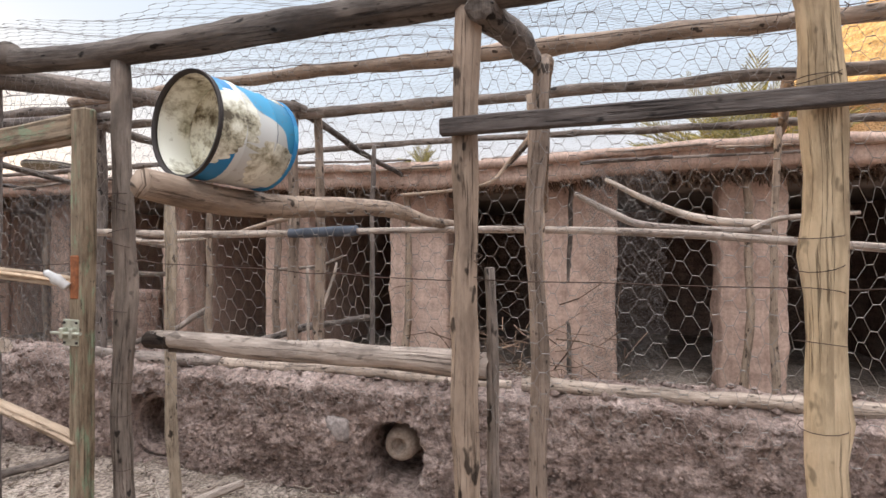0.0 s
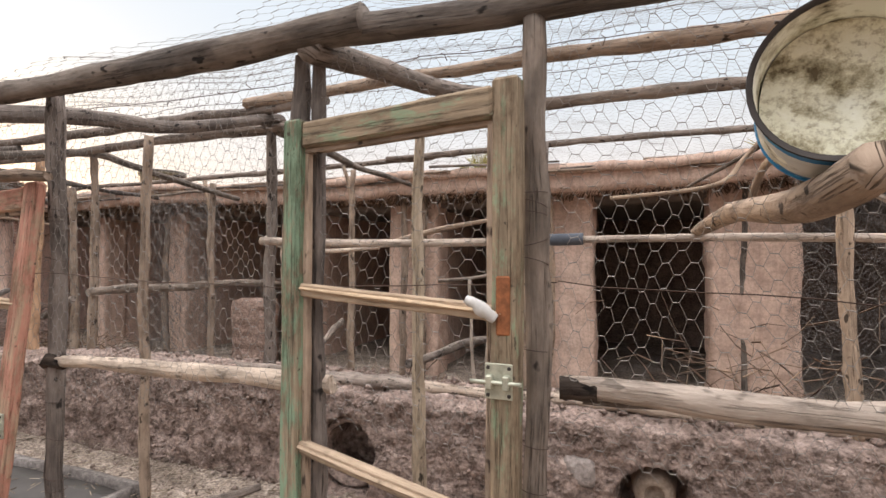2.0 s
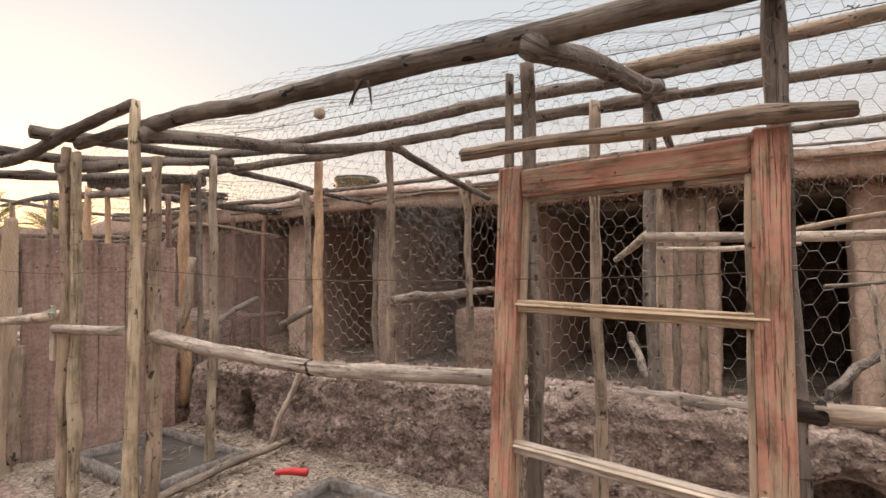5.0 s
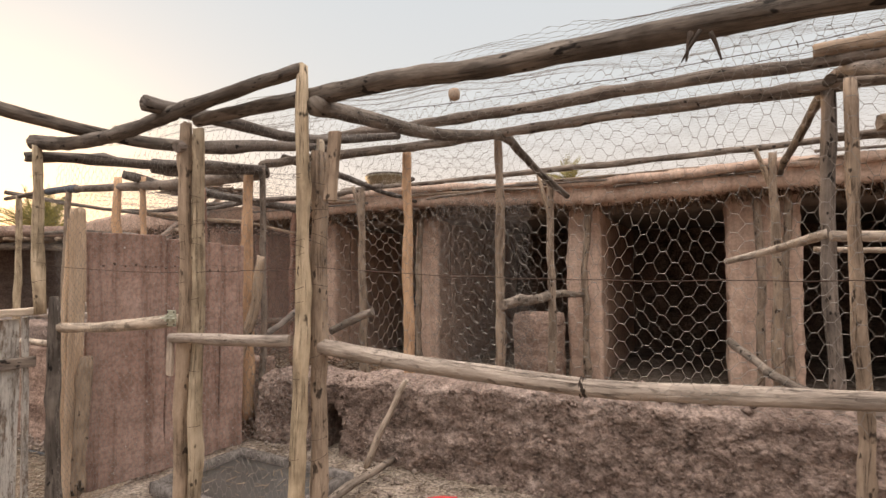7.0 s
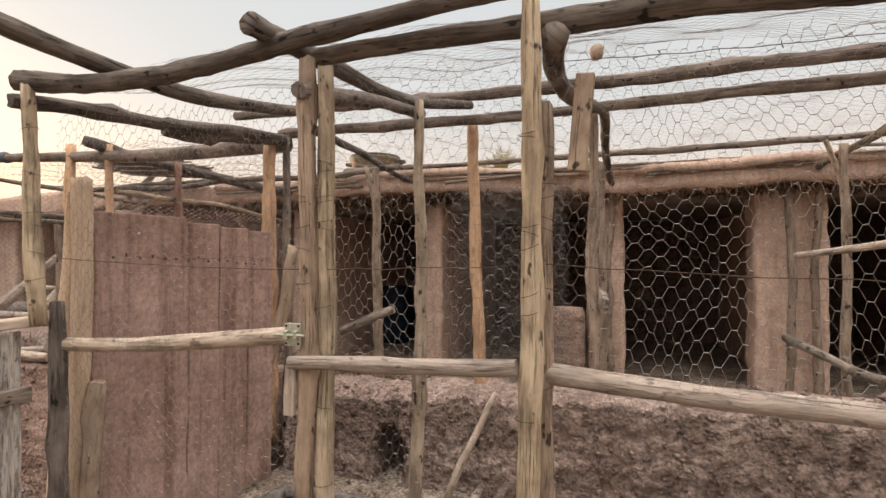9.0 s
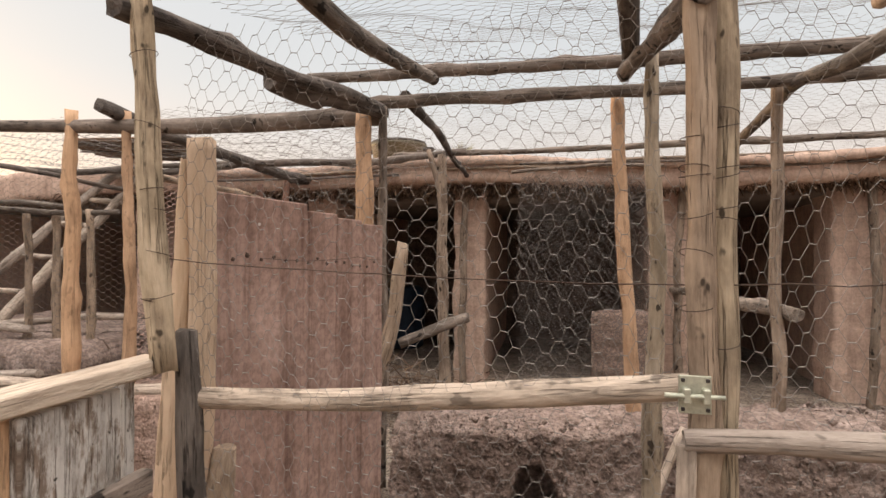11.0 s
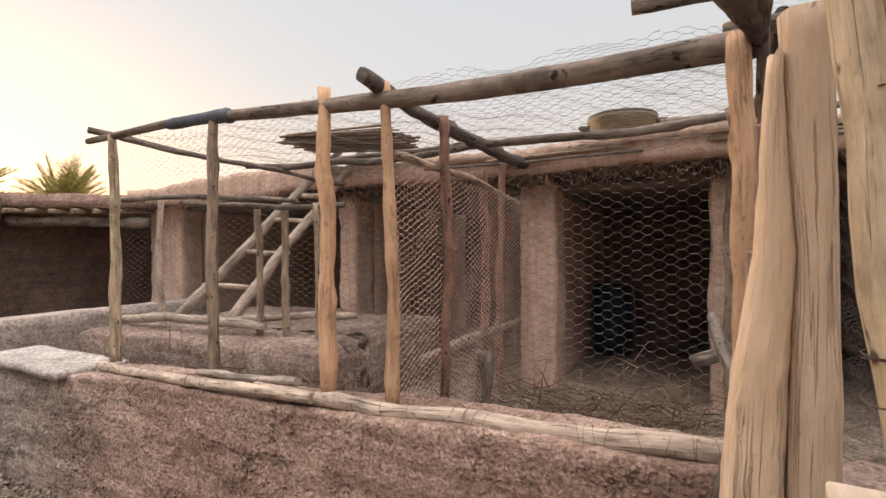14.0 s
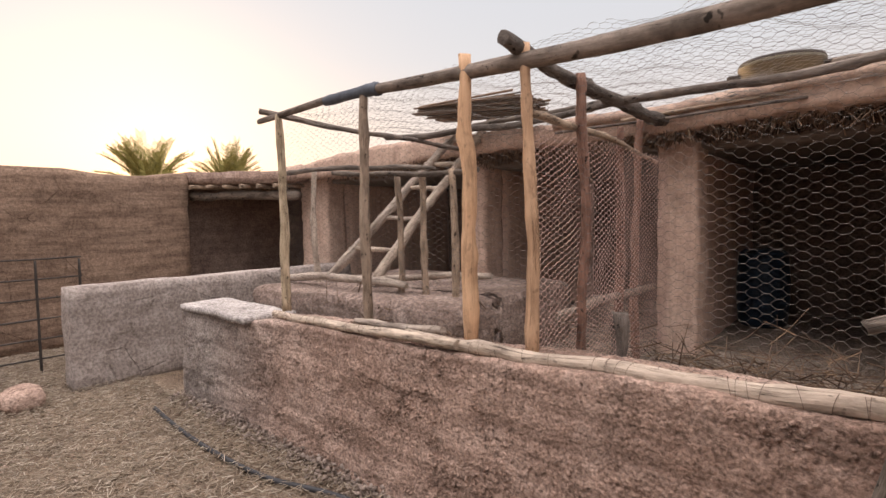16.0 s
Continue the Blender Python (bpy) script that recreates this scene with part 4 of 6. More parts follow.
board("splint", (-5.47, FY - 0.035, 1.16), (-5.465, FY - 0.035, 1.3), 0.03, 0.015, WOOD_PALE, fence)
strand("wire_strand", [(1.5, FY + 0.02, 1.57), (-1.1, FY + 0.02, 1.57), (-2.6, FY + 0.02, 1.57), (-4.8, FY + 0.02, 1.58), (-6.5, FY, 1.6)], 0.0013, RUST_WIRE, fence, barbs=0.0)
hex_wire("wire_netting", (-6.48, FY + 0.035, 0.45), (1, 0, 0), (0, 0, 1), 7.6, 1.68, fence, sag=0.008, cell=0.045, r=0.00055, keep=lambda u, v: (u < 1.7) | (v > 0.78))
# frayed bark hanging from the beam
for k, (x, z) in enumerate([(-3.6, 2.11), (-3.62, 2.11), (-3.58, 2.1)]):
    pole("bark_strip", (x, FY - 0.04, z), (x - 0.04 + 0.03 * k, FY - 0.05, z - 0.07), 0.006, 0.002, BARK, fence, sides=5)


# ---- gates ----
def gate(name, label, x0, x1, bottom, top, bars, stile, depth, paint, bar_mats, y0, y1, tilt=0.0):
    """A ladder-like frame: two stiles, a top rail and moulded cross bars, hung a little askew."""
    g = thing(name, label, "gate", at=((x0 + x1) / 2, (y0 + y1) / 2, bottom))
    xa, xb = x0 + stile / 2, x1 - stile / 2
    front = Vector((y1 - y0, -(x1 - x0), 0)).normalized()
    board("stile", (xa - 0.012, y0 - tilt, bottom), (xa, y0, top), stile, depth, paint[0], g, bevel=0.006, face=front)
    board("stile", (xb - 0.012, y1 - tilt, bottom), (xb, y1, top + 0.01), stile, depth, paint[1], g, bevel=0.006, face=front)
    board("top_rail", (x0 + stile, y0, top - stile * 0.72), (x1 - stile, y1, top - stile * 0.6), stile * 1.15, depth * 0.85, paint[1], g, bevel=0.006, face=front)
    for x, y, side in ((x0 + stile + 0.006, y0, 1), (x1 - stile - 0.006, y1, -1)):
        board("rebate", (x - 0.012, y + 0.008 - tilt, bottom), (x, y + 0.008, top - stile * 1.2), 0.014, depth * 0.5, WOOD_TAN, g, bevel=0.002, face=front)
    board("rebate", (x0 + stile, y0 + 0.008, top - stile * 1.38), (x1 - stile, y1 + 0.008, top - stile * 1.26), 0.013, depth * 0.5, WOOD_TAN, g, bevel=0.002, face=front)
    for (za, zb), mat in zip(bars, bar_mats):
        back = tilt * (top - za) / (top - bottom)
        board("cross_bar", (x0 + stile * 0.6, y0 + 0.005 - back, za), (x1 - stile * 0.6, y1 - 0.002 - back, zb), 0.03, 0.022, mat, g, face=front)
        board("cross_bar", (x0 + stile * 0.6, y0 + 0.004 - back, za + 0.003), (x1 - stile * 0.6, y1 - 0.004 - back, zb + 0.003), 0.008, 0.034, mat, g, face=front)
    return g


def latch(parent, x, y, z, w=0.05, long=0.07):
    p = part("latch_plate", cube_bm((w, 0.006, w * 1.25), 0.001), LATCH, parent, "dull steel latch plate", Matrix.Translation(Vector((x, y, z)) - parent.location))
    bolt = pole("bolt", (x - long * 0.7, y - 0.012, z), (x + long * 0.6, y - 0.012, z), 0.004, 0.004, LATCH, parent, "steel bolt", bend=0, knots=0, sides=8)
    turned = p.matrix_basis.inverted() @ bolt.matrix_basis
    bolt.parent = p
    bolt.matrix_basis = turned
    for sx in (-0.3, 0.3):
        part("bolt_bracket", cube_bm((0.012, 0.016, w * 0.5), 0.002), LATCH, p, "", Matrix.Translation((sx * w, -0.009, 0)))
    for sx in (-0.38, 0.38):
        for sz in (-0.48, 0.48):
            part("screw", cube_bm((0.006, 0.004, 0.006), 0.001), IRON, p, "dark screw head", Matrix.Translation((sx * w, -0.004, sz * w)))
    return p


def cube_bm(size, bevel=0.002):
    bm = bmesh.new()
    bmesh.ops.create_cube(bm, size=1)
    for v in bm.verts:
        v.co = Vector((v.co.x * size[0], v.co.y * size[1], v.co.z * size[2]))
    bmesh.ops.bevel(bm, geom=list(bm.edges), offset=bevel, segments=1, affect="EDGES")
    return bm


green_gate = gate("pen_gate", "closed gate of flaking green-painted window frame", -1.715, -1.145, 0.46, 1.93, [(1.545, 1.515), (1.19, 1.13), (0.8, 0.78)], 0.052, 0.035, (GREEN_PAINT, WORN_GREEN), [WOOD_SAWN] * 3, 1.0, 0.93)
latch(green_gate, -1.185, 0.911, 1.4)
board("rusty_strap", (-1.178, 0.913, 1.48), (-1.178, 0.913, 1.585), 0.026, 0.006, RUST, green_gate, "rust-brown strap tied with string")
chain("rag_tie", [(-1.19, 0.905, 1.51), (-1.215, 0.895, 1.53), (-1.24, 0.89, 1.545)], [0.009, 0.013, 0.007], CLOTH, green_gate, "knotted white rag", seed=4, wob=0.25)
red_gate = gate("pen_gate", "closed gate of faded red-painted window frame", -3.225, -2.615, 0.46, 1.83, [(1.485, 1.475), (1.155, 1.14), (0.8, 0.8)], 0.06, 0.036, (RED_PAINT, RED_PAINT), [WOOD_SAWN, WOOD_PLANK, WOOD_PLANK], 1.06, 1.01, 0.13)
latch(red_gate, -2.65, 0.922, 1.14, 0.055)
pole_gate = thing("pole_gate", "closed gate of bare poles with a steel latch", "gate", at=(-5.5, FY, 0.5))
latch(pole_gate, -5.455, FY - 0.04, 1.385, 0.05)


def board_gate():
    g = thing("board_gate", "open board gate with cracked white paint and a nail", "gate", at=(-6.55, 0.95, 0.3))
    board("top_bar", (-6.565, 0.655, 1.365), (-6.53, 1.0, 1.375), 0.07, 0.035, WOOD_PLANK, g, face=(0, 0, 1))
    board("panel_board", (-6.572, 0.97, 0.3), (-6.572, 0.955, 1.345), 0.05, 0.022, WHITE_PAINT, g, face=(-0.2, -1, 0))
    board("panel_board", (-6.545, 0.82, 0.3), (-6.55, 0.82, 1.34), 0.2, 0.022, WHITE_PAINT, g, face=(1, 0, 0))
    board("panel_board", (-6.585, 0.72, 0.3), (-6.585, 0.72, 1.335), 0.05, 0.025, WOOD_ORANGE, g, face=(0, -1, 0))
    board("batten", (-6.535, 0.74, 1.13), (-6.53, 0.98, 1.13), 0.05, 0.03, WOOD_GREY, g, face=(1, 0, 0))
    pole("nail", (-6.565, 0.7, 1.375), (-6.565, 0.69, 1.425), 0.003, 0.003, RUST_WIRE, g, "bent rusty nail", sides=6, knots=0)
    return g


board_gate()

# ---- posts and roof poles of the poultry pen ----
frame_roof = thing("pen_roof_frame", "rough roof frame of crooked poles under chicken wire", "roof frame", at=(-3, 2.5, 0.4))


def inner_post(x, y, top, r, mat, base=0.38, lean=(0, 0), fork=False, bend=0.012):
    p = pole("post", (x, y, base), (x + lean[0], y + lean[1], top), r, r * 0.8, mat, frame_roof, bend=bend)
    if fork:
        z = top - 0.28
        pole("fork_arm", (x + lean[0] * 0.8, y, z - 0.03), (x + lean[0] - 0.1, y, top + 0.03), r * 0.7, r * 0.5, mat, frame_roof)
    return p


inner_post(-0.13, 1.62, 2.2, 0.032, WOOD_TAN, lean=(-0.01, 0))
inner_post(-1.69, 1.76, 2.2, 0.026, WOOD_YELLOW, lean=(-0.02, 0))
inner_post(-3.16, 1.79, 2.2, 0.025, WOOD_TAN)
inner_post(-5.41, 1.73, 2.25, 0.028, WOOD_YELLOW, lean=(0.03, 0))
inner_post(-1.62, 2.55, 2.38, 0.03, WOOD_TAN, base=0.9)
inner_post(-1.5, 2.6, 2.36, 0.03, WOOD_TAN, base=0.9)
inner_post(-3.08, 2.56, 2.4, 0.035, WOOD_GREY, base=0.88)
inner_post(-4.71, 2.56, 2.38, 0.03, WOOD_TAN, base=0.86)
inner_post(-5.31, 2.52, 2.4, 0.036, WOOD_ORANGE, base=0.8, lean=(-0.075, 0.08), bend=0.006)
inner_post(-6.545, 2.3, 2.3, 0.045, WOOD_ORANGE, base=0.5, lean=(-0.02, 0))
inner_post(-6.49, 2.36, 2.32, 0.026, WOOD_GREY, base=0.5)
inner_post(-3.18, 3.69, 2.34, 0.03, WOOD_TAN, fork=True)
inner_post(-4.69, 3.66, 2.3, 0.035, WOOD_TAN, fork=True)
inner_post(-6.42, 3.52, 2.32, 0.04, WOOD_TAN, lean=(-0.03, 0), fork=True)
inner_post(-1.54, 3.5, 2.4, 0.022, WOOD_GREY)
inner_post(-0.2, 2.38, 2.32, 0.03, WOOD_TAN, base=0.9, lean=(-0.05, 0))
inner_post(1.15, 3.6, 2.36, 0.026, WOOD_TAN)
# lengthwise purlins
pole("purlin", (1.8, 2.45, 2.56), (-3.15, 2.42, 2.53), 0.042, 0.03, WOOD_TAN, frame_roof, bend=0.004)
pole("purlin", (-2.6, 2.45, 2.5), (-6.9, 2.4, 2.5), 0.034, 0.028, WOOD_GREY, frame_roof, bend=0.006)
pole("purlin", (1.8, 2.6, 2.39), (-3.2, 2.55, 2.41), 0.03, 0.026, WOOD_GREY, frame_roof, bend=0.004)
pole("purlin", (-2.95, 2.58, 2.42), (-6.6, 2.45, 2.37), 0.032, 0.028, WOOD_GREY, frame_roof, bend=0.006)
pole("purlin", (1.8, 3.8, 2.43), (-2.9, 3.75, 2.42), 0.026, 0.022, WOOD_GREY, frame_roof, bend=0.005)
pole("purlin", (-2.5, 3.8, 2.42), (-6.9, 3.8, 2.38), 0.025, 0.02, WOOD_GREY, frame_roof, bend=0.004)
# cross beams, front to sheds
pole("cross_beam", (-0.2, 0.96, 2.075), (-0.15, 1.9, 2.25), 0.032, 0.027, WOOD_DARK, frame_roof, bend=0.015)
pole("cross_beam", (-5.44, 0.96, 2.06), (-5.44, 1.9, 2.25), 0.028, 0.025, WOOD_GREY, frame_roof, bend=0.015)
chain("cross_beam", [(-5.56, 0.9, 2.235), (-5.53, 1.2, 2.248), (-5.45, 1.72, 2.262), (-5.36, 2.45, 2.44)], [0.033, 0.029, 0.027, 0.024], WOOD_DARK, frame_roof, sides=10, wob=0.1, seed=32)
chain("cross_beam", [(-1.64, 0.98, 2.085), (-1.62, 1.3, 2.14), (-1.58, 1.7, 2.205), (-1.51, 2.3, 2.35), (-1.56, 2.55, 2.4)], [0.033, 0.032, 0.03, 0.027, 0.025], WOOD_GREY, frame_roof, sides=10, wob=0.1, seed=33)
chain("cross_beam", [(-3.1, 0.96, 2.085), (-3.05, 1.4, 2.18), (-2.99, 1.8, 2.228), (-3.02, 2.5, 2.45), (-3.05, 2.62, 2.46)], [0.034, 0.033, 0.03, 0.029, 0.027], WOOD_GREY, frame_roof, sides=10, wob=0.1, seed=34)
chain("cross_beam", [(-4.75, 0.98, 2.12), (-4.79, 1.45, 2.19), (-4.755, 1.9, 2.24), (-4.66, 2.5, 2.36), (-4.65, 2.8, 2.325), (-4.647, 3.3, 2.255), (-4.61, 3.9, 2.17)], [0.033, 0.031, 0.03, 0.027, 0.026, 0.027, 0.024], WOOD_DARK, frame_roof, sides=10, wob=0.12, seed=35)
chain("cross_beam", [(-6.32, 0.62, 2.29), (-6.29, 1.0, 2.262), (-6.27, 1.5, 2.28), (-6.25, 2.42, 2.46)], [0.03, 0.032, 0.032, 0.028], WOOD_DARK, frame_roof, sides=10, wob=0.1, seed=36)
pole("cross_beam", (-6.6, 0.95, 2.14), (-6.5, 2.3, 2.31), 0.03, 0.026, WOOD_DARK, frame_roof, bend=0.01)
pole("cross_beam", (-6.64, 1.62, 2.22), (-6.5, 2.4, 2.31), 0.05, 0.036, WOOD_DARK, frame_roof)
for x, dx in ((-1.6, -0.12), (-3.08, 0.04), (-6.42, -0.03)):
    pole("rafter", (x, 2.5, 2.42), (x + dx, 4.65, 2.31), 0.027, 0.02, WOOD_DARK, frame_roof, bend=0.012)
pole("diagonal_brace", (1.0, 3.0, 2.5), (1.4, 4.5, 2.42), 0.03, 0.025, WOOD_TAN, frame_roof)
chain("crooked_branch", [(-0.13, 1.64, 2.2), (-0.18, 2.2, 2.27), (-0.22, 2.8, 2.28), (-0.26, 3.3, 2.17), (-0.28, 3.55, 2.1), (-0.3, 3.8, 1.88)], [0.028, 0.026, 0.025, 0.025, 0.023, 0.02], WOOD_TAN, frame_roof, sides=10, wob=0.12, seed=8)
chain("crooked_branch", [(-0.22, 2.6, 2.28), (-0.33, 2.9, 2.2), (-0.5, 3.2, 2.12), (-0.68, 3.44, 2.04)], [0.014, 0.013, 0.011, 0.008], WOOD_DARK, frame_roof, seed=9)
pole("thin_stake", (-0.19, 1.03, 0.38), (-0.195, 1.03, 1.56), 0.014, 0.012, WOOD_GREY, frame_roof)
strand("barbed_wire", [(1.6, 1.5, 2.26), (-1.6, 1.5, 2.25), (-3.1, 1.5, 2.25), (-4.8, 1.45, 2.24)], 0.0016, RUST_WIRE, frame_roof, barbs=0.5)
strand("barbed_wire", [(1.6, 1.9, 2.36), (-3.1, 1.9, 2.36), (-6.5, 1.9, 2.36)], 0.0014, RUST_WIRE, frame_roof, barbs=0.3, seed=9)


def roof_net():
    rise = math.hypot(1.45, 0.43)
    hex_wire("roof_netting", (-6.5, 1.0, 2.2), (1, 0, 0), (0, 1.45 / rise, 0.43 / rise), 8.2, rise, frame_roof, sag=0.02, seed=2, twist=0.48, slant=0.36, r=0.00042)
    run = math.hypot(2.1, 0.2)
    hex_wire("roof_netting", (-6.5, 2.45, 2.6), (1, 0, 0), (0, 2.1 / run, -0.2 / run), 8.2, run, frame_roof, sag=0.03, seed=5, twist=0.48, slant=0.36, r=0.00048)


roof_net()

# ---- perches ----
def perch(points, radii, mat, label, seed):
    return chain("perch", points, radii, mat, None, label, "perch", seed=seed)


perch([(-3.1, 2.5, 1.71), (-2.4, 2.52, 1.69), (-1.62, 2.53, 1.69)], [0.024, 0.024, 0.02], WOOD_PALE, "pale knotty perch pole tied between posts", 21)
p = perch([(-1.62, 2.5, 1.69), (-0.6, 2.5, 1.7), (0.4, 2.52, 1.67), (1.5, 2.6, 1.58)], [0.016, 0.018, 0.02, 0.02], WOOD_PALE, "long pale perch pole wrapped in a dark rag", 22)
chain("rag_wrap", [(-1.62, 2.5, 1.69), (-1.4, 2.5, 1.695), (-1.2, 2.5, 1.7)], [0.027, 0.03, 0.026], RAG, p, "dark grey rag wound round the pole", sides=9, wob=0.12, seed=5)
perch([(-3.12, 2.75, 1.66), (-2.8, 2.8, 1.65), (-2.45, 2.8, 1.67)], [0.014, 0.014, 0.01], WOOD_PALE, "thin crooked pale perch stick", 23)
perch([(-3.47, 3.6, 1.61), (-3.3, 3.1, 1.655), (-3.1, 2.55, 1.725)], [0.02, 0.022, 0.024], WOOD_PALE, "pale knotty stick tied from pillar to post as a perch", 29)
perch([(-2.3, 3.4, 1.44), (-2.0, 3.5, 1.47), (-1.8, 3.5, 1.55)], [0.014, 0.012, 0.008], WOOD_GREY, "forked grey twig tied as a perch", 24)
perch([(0.1, 2.9, 1.98), (0.35, 2.75, 1.82), (0.55, 2.65, 1.74), (0.8, 2.6, 1.71)], [0.012, 0.018, 0.02, 0.02], WOOD_PALE, "bent pale branch used as perch", 25)
perch([(-2.6, 3.3, 1.72), (-2.2, 3.2, 1.8), (-1.7, 3.1, 1.86)], [0.02, 0.018, 0.01], WOOD_TAN, "slanting tan branch used as perch", 27)
perch([(-0.73, 0.68, 1.712), (-0.72, 1.0, 1.70), (-0.7, 1.7, 1.745), (-0.72, 2.3, 1.73), (-0.69, 2.9, 1.74)], [0.026, 0.03, 0.03, 0.026, 0.02], WOOD_TAN, "knobbly perch log reaching out under the tin", 28)


# ---- tin can on the perch ----
def tin_can():
    can = thing("tin_can", "large battered blue and white tin lying on the perch log", "tin can", at=(-0.725, 0.77, 1.835))
    r, h = 0.1, 0.19
    flip = look((0, 0, 0), (-0.22, -0.97, 0.03))

    def shell(name, prof, material, label):
        bm = lathe(prof, 40)
        bmesh.ops.delete(bm, geom=[f for f in bm.faces if len(f.verts) > 4], context="FACES_ONLY")
        dents = random.Random(5)
        spots = [(dents.uniform(0, 6.28), dents.uniform(0, h), dents.uniform(0.002, 0.006)) for _ in range(7)]
        for v in bm.verts:
            a, q = math.atan2(v.co.y, v.co.x), math.hypot(v.co.x, v.co.y)
            k = sum(d * math.exp(-((math.remainder(a - sa, 6.283) / 0.5) ** 2) - ((v.co.z - sz) / 0.04) ** 2) for sa, sz, d in spots)
            if q > 0.05:
                v.co.x *= (q - k) / q
                v.co.y *= (q - k) / q
        return part(name, bm, material, can, label, flip)

    shell("body", [(r, 0.008), (r, 0.03), (r, 0.06), (r + 0.002, 0.063), (r, 0.066), (r, 0.1), (r, 0.13), (r + 0.002, 0.133), (r, 0.136), (r, h - 0.008), (r - 0.0025, h - 0.008), (r - 0.0025, 0.1), (r - 0.0025, 0.008), (r, 0.008)], CAN_PAINT, "blue and white painted side, grimy inside")
    # added disc near the mouth, standing in for the tin's bright, stained bottom
    shell("crust", [(r - 0.004, 0.075), (r * 0.6, 0.08), (0.0005, 0.083), (0.0005, 0.09), (r - 0.004, 0.09)], CAN_INNER_DISC, "pale stained disc added for the tin's lit bottom")
    shell("rim", [(r + 0.003, 0.0), (r + 0.004, 0.004), (r + 0.003, 0.009), (r - 0.003, 0.009), (r - 0.004, 0.003), (r + 0.003, 0.0)], IRON, "dark rolled rim")
    shell("bottom", [(r + 0.003, h), (r + 0.003, h - 0.008), (r - 0.004, h - 0.01), (r - 0.006, h - 0.016), (0.0005, h - 0.018), (0.0005, h - 0.014), (r - 0.004, h - 0.006), (r + 0.003, h)], CAN_PAINT, "grimy pale bottom")
    return can


def can_paint():
    m, t, b = nodes_of("blue_and_white_tin", 0.5, 0.0, 0.4)
    tc = t.nodes.new("ShaderNodeTexCoord")
    sep = t.nodes.new("ShaderNodeSeparateXYZ")
    t.links.new(tc.outputs["Object"], sep.inputs[0])
    dirt = noise_node(t, coords(t), 16.0, 8, 0.7)
    grime = noise_node(t, coords(t), 45.0, 4, 0.7)
    zf = t.nodes.new("ShaderNodeMath")
    zf.operation = "MULTIPLY"
    zf.inputs[1].default_value = 1 / 0.19
    t.links.new(sep.outputs["Z"], zf.inputs[0])
    blue, white = (0.02, 0.2, 0.42), (0.62, 0.62, 0.58)
    r = t.nodes.new("ShaderNodeValToRGB")
    r.color_ramp.interpolation = "CONSTANT"
    stops = [(0.0, blue), (0.26, white), (0.7, (0.2, 0.22, 0.24)), (0.72, white), (0.88, blue)]
    e = r.color_ramp.elements
    while len(e) < len(stops):
        e.new(0.5)
    for el, (p, c) in zip(e, stops):
        el.position, el.color = p, (*c, 1)
    t.links.new(zf.outputs[0], r.inputs["Fac"])
    rad = t.nodes.new("ShaderNodeVectorMath")
    rad.operation = "LENGTH"
    flat = t.nodes.new("ShaderNodeCombineXYZ")
    t.links.new(sep.outputs["X"], flat.inputs["X"])
    t.links.new(sep.outputs["Y"], flat.inputs["Y"])
    t.links.new(flat.outputs[0], rad.inputs[0])
    inside = t.nodes.new("ShaderNodeMath")
    inside.operation = "LESS_THAN"
    inside.inputs[1].default_value = 0.0985
    t.links.new(rad.outputs["Value"], inside.inputs[0])
    inner = ramp(t, dirt, (0.36, (0.1, 0.08, 0.05)), (0.44, (0.5, 0.46, 0.33)), (0.54, (0.85, 0.83, 0.7)))
    patchy = noise_node(t, coords(t), 9.0, 0, 0.5)
    labelled = mix(t, r.outputs["Color"], (0.05, 0.3, 0.5), ramp(t, patchy, (0.57, (0, 0, 0)), (0.58, (1, 1, 1))))
    outer = mix(t, labelled, (0.2, 0.16, 0.11), ramp(t, grime, (0.6, (0, 0, 0)), (0.72, (0.7, 0.7, 0.7))))
    c = mix(t, outer, inner, inside.outputs[0])
    t.links.new(c, b.inputs["Base Color"])
    bump(t, b, dirt, 0.2, 0.004)
    return m


CAN_PAINT = can_paint()


# stains over a pale base that makes the tin's inside look lit
def can_inner_disc():
    m, t, b = nodes_of("stained_pale_disc", 0.85, 0.0, 0.2)
    blot = noise_node(t, coords(t), 22.0, 8, 0.72)
    fine = noise_node(t, coords(t), 90.0, 4, 0.7)
    c = ramp(t, blot, (0.34, (0.13, 0.1, 0.06)), (0.45, (0.5, 0.45, 0.32)), (0.53, (0.78, 0.75, 0.6)), (0.68, (0.86, 0.84, 0.72)))
    c = mix(t, c, ramp(t, fine, (0.36, (0.5, 0.45, 0.38)), (0.48, (1, 1, 1))), 0.7, "MULTIPLY")
    t.links.new(c, b.inputs["Base Color"])
    bump(t, b, blot, 0.5, 0.006)
    return m


CAN_INNER_DISC = can_inner_disc()
tin_can()

# ---- low logs on the ledge ----
def ledge_log(a, b, r0, r1, label):
    pole("ledge_log", a, b, r0, r1, WOOD_LOG, None, label, "log", "logs along the ledge", bend=0.006, knots=7)


ledge_log((-2.2, 2.4, 0.95), (-0.35, 2.4, 0.945), 0.026, 0.03, "pale stripped log lying along the daubed ledge")
ledge_log((-0.3, 2.4, 0.96), (1.9, 2.4, 0.93), 0.034, 0.036, "pale stripped log lying along the daubed ledge")
ledge_log((-3.25, 2.42, 0.95), (-2.0, 2.4, 0.96), 0.032, 0.034, "pale stripped log lying along the daubed ledge")
ledge_log((-3.6, 2.5, 0.92), (-2.7, 2.46, 0.95), 0.028, 0.03, "short pale log lying along the daubed ledge")

